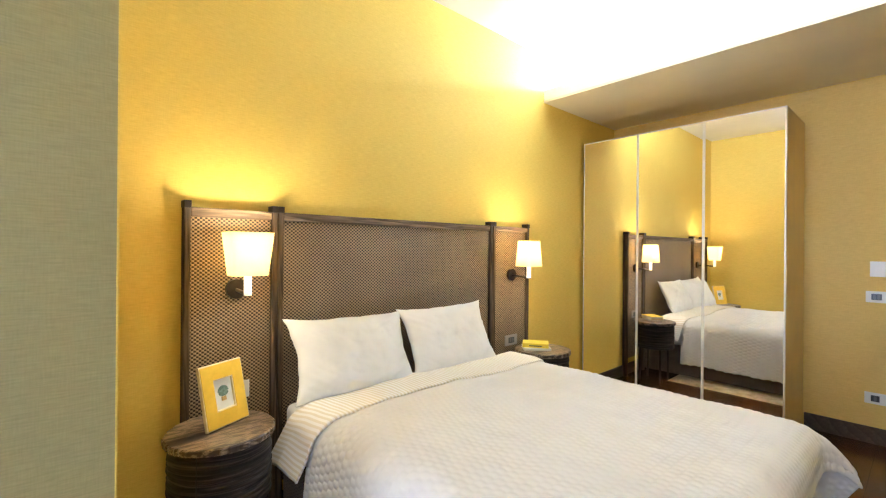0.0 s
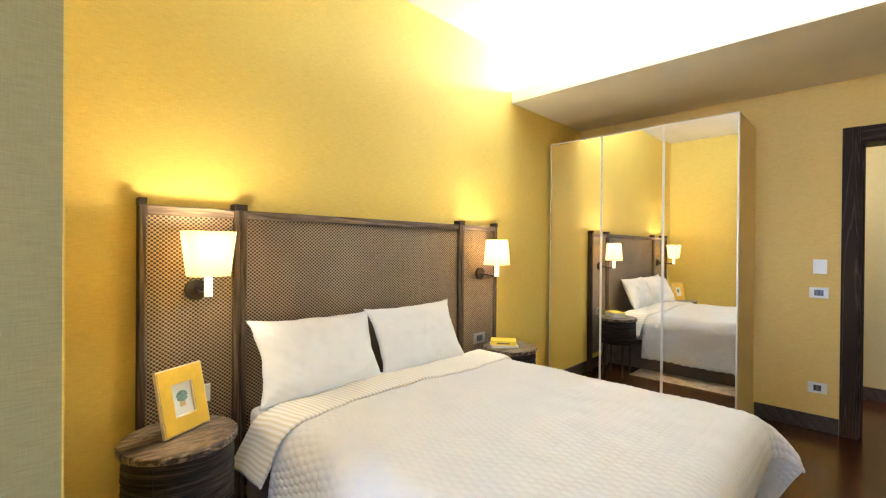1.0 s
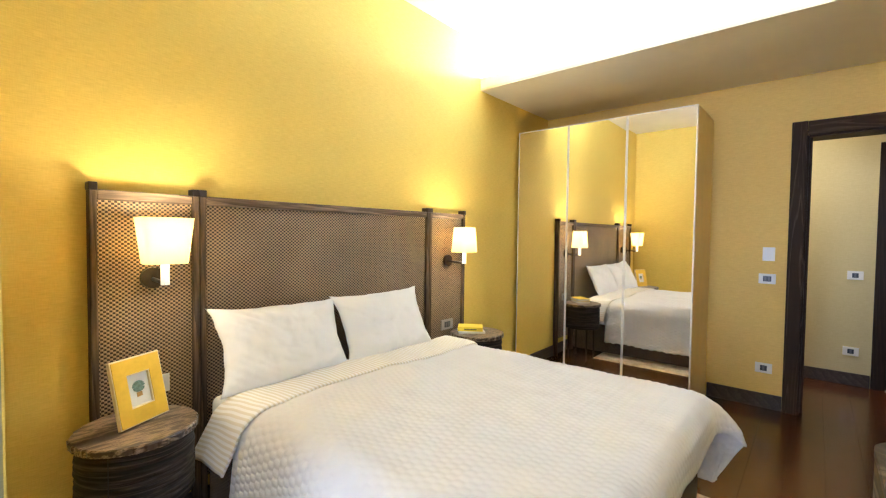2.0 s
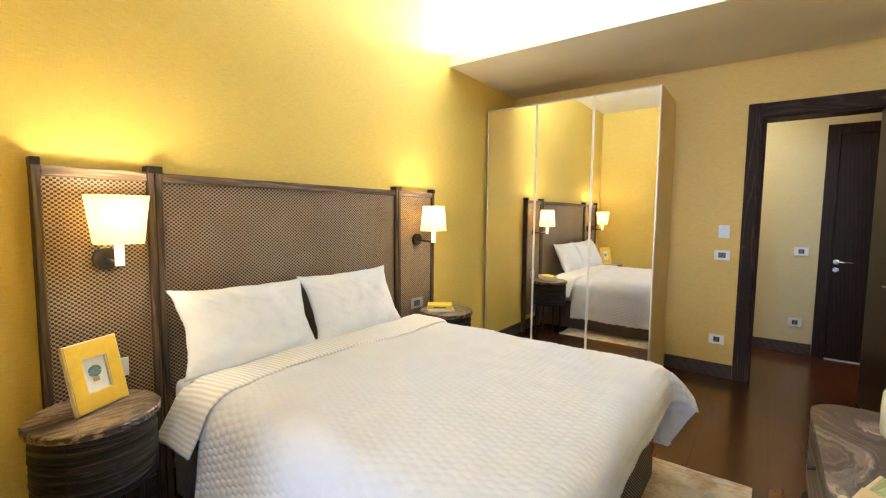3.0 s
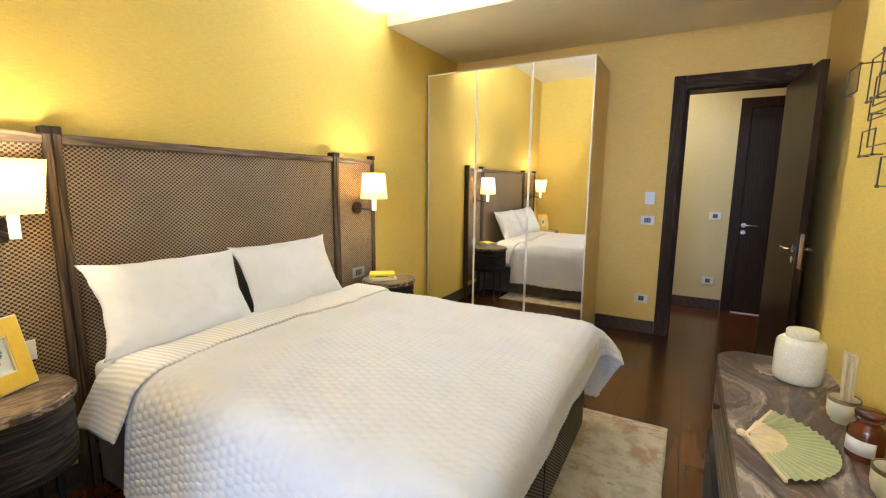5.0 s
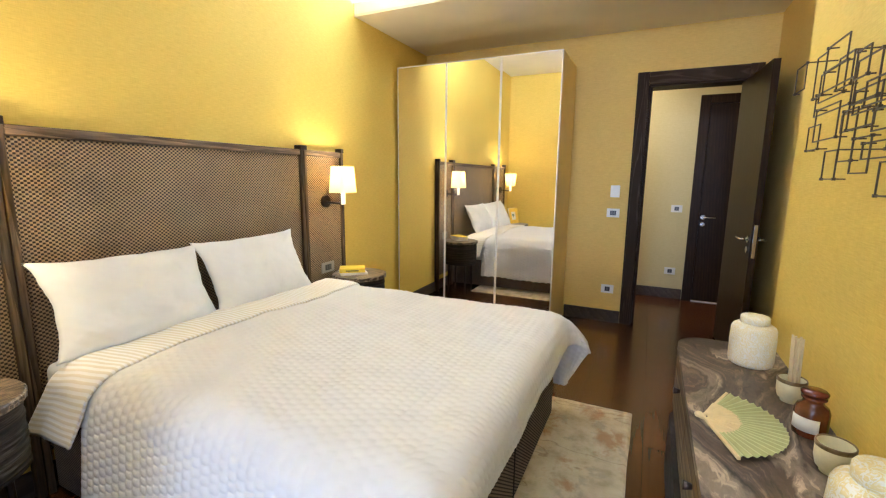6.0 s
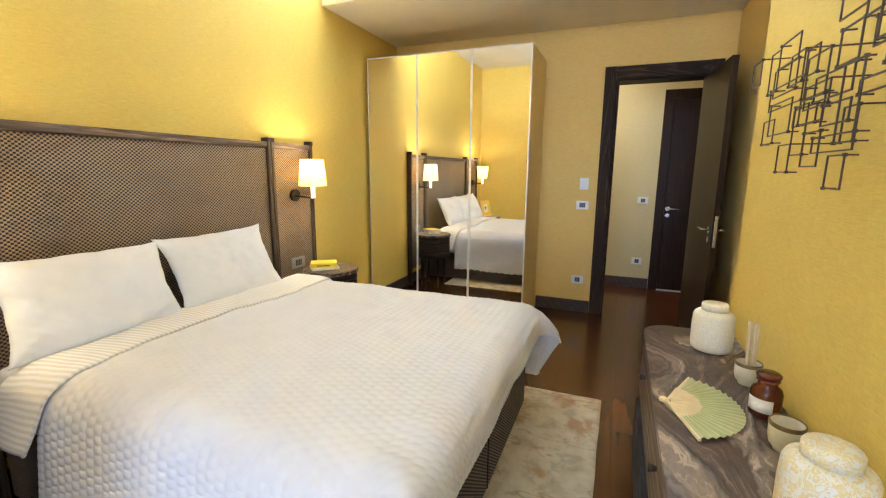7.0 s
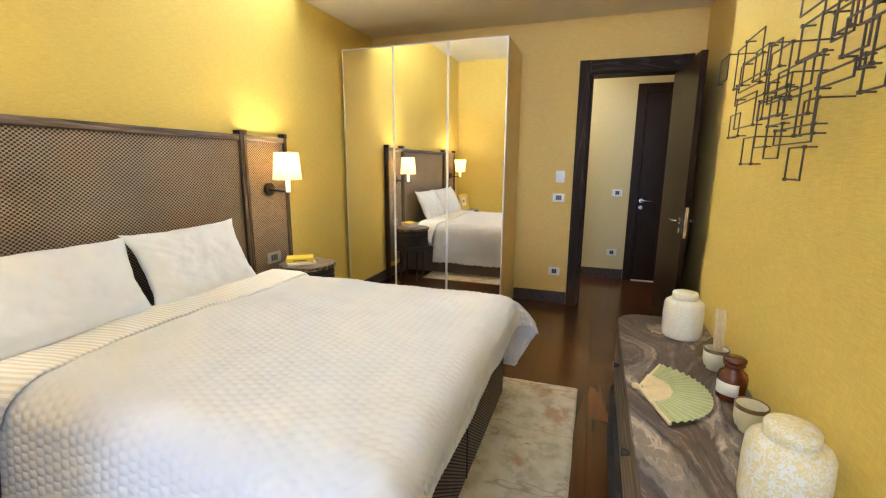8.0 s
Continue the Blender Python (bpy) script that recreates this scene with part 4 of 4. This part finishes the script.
def tea_jar(m, k, label, glaze):
    ob = thing("ginger_jar", m, label, "jar", "jars on the dresser")
    body = lathe([(0.072 * k, 0), (0.077 * k, 0.004 * k), (0.080 * k, 0.022 * k), (0.081 * k, 0.10 * k), (0.079 * k, 0.148 * k), (0.074 * k, 0.160 * k), (0.060 * k, 0.170 * k), (0.050 * k, 0.172 * k)], 48)
    part("body", body, glaze, ob, smooth=True)
    lid = lathe([(0.051 * k, 0.1725 * k), (0.051 * k, 0.196 * k), (0.048 * k, 0.201 * k), (0.030 * k, 0.204 * k)], 48)
    part("lid", lid, glaze, ob, smooth=True)
    return ob


tea_jar(pose(2.822, 2.16, DR_TOP + 0.0005), 1.0, "cream jar with fine pale yellow scrolls and flat lid", GLAZE_FINE)
tea_jar(pose(2.848, 1.115, DR_TOP + 0.0005, 0, 0, 70), 1.01, "cream jar with bold yellow scrolls and flat lid", GLAZE)


def cup(m, label):
    ob = thing("cup", m, label, "cup", "cups on the dresser")
    part("bowl", lathe([(0.026, 0.0), (0.027, 0.006), (0.036, 0.016), (0.041, 0.036), (0.042, 0.080), (0.038, 0.080), (0.037, 0.04), (0.03, 0.02), (0.0, 0.016)], 40, closed=False), STONEWARE, ob, smooth=True)
    part("rim", lathe([(0.0424, 0.071), (0.0428, 0.080), (0.041, 0.0835), (0.0385, 0.082), (0.0378, 0.071)], 40, closed=False), RIM, ob, "brown glazed rim", True)
    return ob


cup(pose(2.882, 1.84, DR_TOP + 0.0005), "pale stoneware cup holding thin sticks")
cup(pose(2.878, 1.43, DR_TOP + 0.0005), "empty pale stoneware cup with brown rim")
sticks = thing("stick_bundle", pose(2.888, 1.84, DR_TOP + 0.018, 0, -3, 0), "bundle of pale flat sticks in a cup", "sticks")
for k in range(7):
    a = (k - 3) * 0.006
    part("stick", square_bar((0.012 * math.sin(k * 2.1), a * 0.6, 0.0), (0.012 * math.sin(k * 2.1) + 0.004, a * 1.3, 0.205 + 0.003 * (k % 3)), 0.006, bmesh.new()), BRUSH, sticks)


def bottle():
    ob = thing("apothecary_bottle", pose(2.879, 1.62, DR_TOP + 0.0005), "amber glass bottle with white label", "bottle")
    part("glass", lathe([(0.034, 0.0), (0.042, 0.004), (0.043, 0.03), (0.043, 0.078), (0.038, 0.092), (0.026, 0.102), (0.026, 0.112), (0.031, 0.116), (0.031, 0.121)], 40), AMBER, ob, smooth=True)
    part("stopper", lathe([(0.020, 0.1215), (0.022, 0.124), (0.033, 0.128), (0.034, 0.136), (0.028, 0.141)], 40), AMBER, ob, "amber glass stopper", True)
    tag = grid(14, 1, lambda u, v: (0.0436 * math.cos(math.radians(178 + 104 * u)), 0.0436 * math.sin(math.radians(178 + 104 * u)), 0.022 + 0.042 * v))
    lab = part("paper_label", tag, PAPER, ob, "white paper label", True)
    lab.modifiers.new("thickness", "SOLIDIFY").thickness = 0.0004
    return ob


bottle()


def folding_fan():
    ob = thing("hand_fan", pose(2.603, 1.582, DR_TOP + 0.001), "open sage green folding fan with bamboo ribs", "fan")
    n, a0, a1 = 21, radians(-73), radians(66)

    def leaf_place(u, v):
        k = u * n * 2
        a = a0 + (a1 - a0) * u
        r = 0.098 + 0.117 * v
        z = 0.009 + (0.007 if round(k) % 2 else 0.0) * (0.5 + 0.5 * v)
        return (r * math.cos(a), r * math.sin(a), z)

    paper = part("paper_leaf", grid(n * 2, 3, leaf_place), FAN_GREEN, ob)
    paper.modifiers.new("thickness", "SOLIDIFY").thickness = 0.0008
    for k in range(n + 1):
        a = a0 + (a1 - a0) * k / n
        bar = grid(1, 1, lambda u, v: ((0.012 + 0.091 * u) * math.cos(a) - (v - 0.5) * (0.006 + 0.0085 * u) * math.sin(a), (0.012 + 0.091 * u) * math.sin(a) + (v - 0.5) * (0.006 + 0.0085 * u) * math.cos(a), 0.006 + 0.00015 * k + 0.003 * u))
        rib = part("rib", bar, BAMBOO, ob)
        rib.modifiers.new("thickness", "SOLIDIFY").thickness = 0.0012
    # Paler bars on the crests stand for the pleats' lit edges.
    for k in range(n):
        a = a0 + (a1 - a0) * (k + 0.5) / n
        crest = rod((0.101 * math.cos(a), 0.101 * math.sin(a), 0.0127), (0.2155 * math.cos(a), 0.2155 * math.sin(a), 0.0162), 0.0009, None, 6, 0.0013)
        part("pleat_stick", crest, FAN_HIGHLIGHT, ob, "pale green bar for the light on a pleat's crest")
    for a in (a0, a1):
        part("guard", square_bar((-0.01 * math.cos(a), -0.01 * math.sin(a), 0.006), (0.216 * math.cos(a), 0.216 * math.sin(a), 0.009), 0.008, bmesh.new()), BAMBOO, ob)
    part("pivot", lathe([(0.004, 0.0), (0.011, 0.003), (0.013, 0.010), (0.009, 0.016), (0.002, 0.018)], 20), BAMBOO, ob, smooth=True, at=pose(-0.012, 0, 0))
    return ob


folding_fan()


# ---- metal wall art ----
def wall_art():
    """Open wire rectangles at several depths, tied by short rods that stand square to the wall."""
    ob = thing("wall_art", pose(X_DRESSER, 0, 0), "dark metal wall sculpture of overlapping open rectangles", "wall art")
    rng = random.Random(4)
    low = [(2.19, 1.81, 0.12, 0.09), (1.90, 1.74, 0.22, 0.09), (1.94, 1.77, 0.09, 0.13), (1.77, 1.80, 0.17, 0.07), (1.77, 1.75, 0.11, 0.09), (1.82, 1.68, 0.30, 0.07),
           (2.01, 1.58, 0.12, 0.08), (1.82, 1.61, 0.20, 0.10), (1.70, 1.48, 0.10, 0.08), (1.68, 1.56, 0.10, 0.14), (1.55, 1.50, 0.11, 0.09), (1.43, 1.44, 0.09, 0.08)]
    mid = [(1.56, 1.69, 0.14, 0.11), (1.57, 1.73, 0.08, 0.07), (1.45, 1.51, 0.23, 0.04), (1.43, 1.58, 0.15, 0.05), (1.39, 1.55, 0.07, 0.08), (1.45, 1.65, 0.21, 0.06),
           (1.32, 1.59, 0.09, 0.17), (1.61, 1.61, 0.17, 0.07), (1.56, 1.64, 0.16, 0.06), (1.68, 1.60, 0.17, 0.05)]
    high = [(1.40, 1.82, 0.13, 0.05), (1.36, 1.72, 0.10, 0.08), (1.27, 1.73, 0.09, 0.06), (1.25, 1.62, 0.15, 0.03), (1.14, 1.61, 0.08, 0.07), (1.24, 1.74, 0.06, 0.07),
            (1.15, 1.68, 0.09, 0.07), (1.16, 1.66, 0.04, 0.08), (1.29, 1.79, 0.12, 0.04), (1.30, 1.86, 0.10, 0.08), (1.19, 1.80, 0.10, 0.08), (1.10, 1.74, 0.09, 0.10)]
    for k, (y, z, w, h) in enumerate(low + mid + high):
        d = (0.086, 0.070, 0.092, 0.102, 0.078)[k % 5]
        t = 0.0037
        a, b, c, e = (-d, y - w / 2, z - h / 2), (-d, y + w / 2, z - h / 2), (-d, y + w / 2, z + h / 2), (-d, y - w / 2, z + h / 2)
        bm = bmesh.new()
        ring = [[bm.verts.new((x, y + sy * (w / 2 + g), z + sz * (h / 2 + g))) for x, g in ((-d - t / 2, -t / 2), (-d - t / 2, t / 2), (-d + t / 2, t / 2), (-d + t / 2, -t / 2))]
                for sy, sz in ((-1, -1), (1, -1), (1, 1), (-1, 1))]
        for m in range(4):
            for q in range(4):
                bm.faces.new((ring[m][q], ring[(m + 1) % 4][q], ring[(m + 1) % 4][(q + 1) % 4], ring[m][(q + 1) % 4]))
        hoop = part("open_rectangle", bm, IRON, ob)
        if k % 4 == 0:
            part("wall_pin", square_bar(e, (-0.002, e[1], e[2]), t, bmesh.new()), IRON, hoop)
        for p in rng.sample((a, b, c, e), 2):
            part("joint", box(p[0] - 0.004, p[1] - 0.004, p[2] - 0.004, p[0] + 0.004, p[1] + 0.004, p[2] + 0.004), IRON, hoop)
            part("rod", square_bar(p, (min(-0.002, p[0] + rng.choice((0.014, 0.024))), p[1], p[2]), t, bmesh.new()), IRON, hoop)
    return ob


wall_art()


# ---- air diffuser over the cove ----
def diffuser():
    ob = thing("air_diffuser", pose(0, Y_BEAM - 0.0005, Z_SOFFIT + 0.11), "white slot diffuser along the top of the cove edge", "diffuser")
    part("frame", box(1.66, 0.0, 0.0005, 3.2, 0.03, 0.012), CEILING, ob)
    for k in range(2):
        part("slat", box(1.66, 0.002, 0.018 + k * 0.016, 3.2, 0.026, 0.026 + k * 0.016, 0.001), CEILING, ob)
    for x in (1.66, 2.2, 2.74, 3.185):
        part("bracket", box(x, 0.008, 0.0125, x + 0.012, 0.02, 0.0445), CEILING, ob)
    part("end_block", box(1.60, -0.002, 0.0005, 1.658, 0.03, 0.03, 0.002), CEILING, ob)
    return ob


diffuser()

# ---- floor, last: planks ----
bm = box(-0.2, Y_WINDOW - 0.2, -0.15, X_EAST + 0.2, Y_HALL + 0.15, -0.004)
box(X_EAST + 0.2, Y_DOOR, -0.15, 4.75, Y_HALL + 0.15, -0.004, bm=bm)
floor = structure("floor", bm, SUBFLOOR, "dark lacquered wooden plank floor", "floor")
LENGTHS = (2.2, 1.7, 1.95, 1.2, 0.7)


def plank_of(length):
    return shell("plank", box(-0.0948, 0, -0.012, 0.0948, length - 0.0006, 0.0, 0.0006, segments=1), PLANK)


plank_mesh = [plank_of(n) for n in LENGTHS]
rng = random.Random(7)
for i in range(26):
    x = -0.1 + i * 0.19
    y = Y_WINDOW - 0.2 if x < X_EAST + 0.2 else Y_DOOR
    first = True
    while y < Y_HALL + 0.14:
        k = rng.randrange(5) if first else rng.randrange(3)
        rest = Y_HALL + 0.15 - y
        p = new("plank", plank_mesh[k] if LENGTHS[k] <= rest else plank_of(rest))
        p.parent = floor
        p.matrix_basis = pose(x, y, 0)
        y += LENGTHS[k]
        first = False
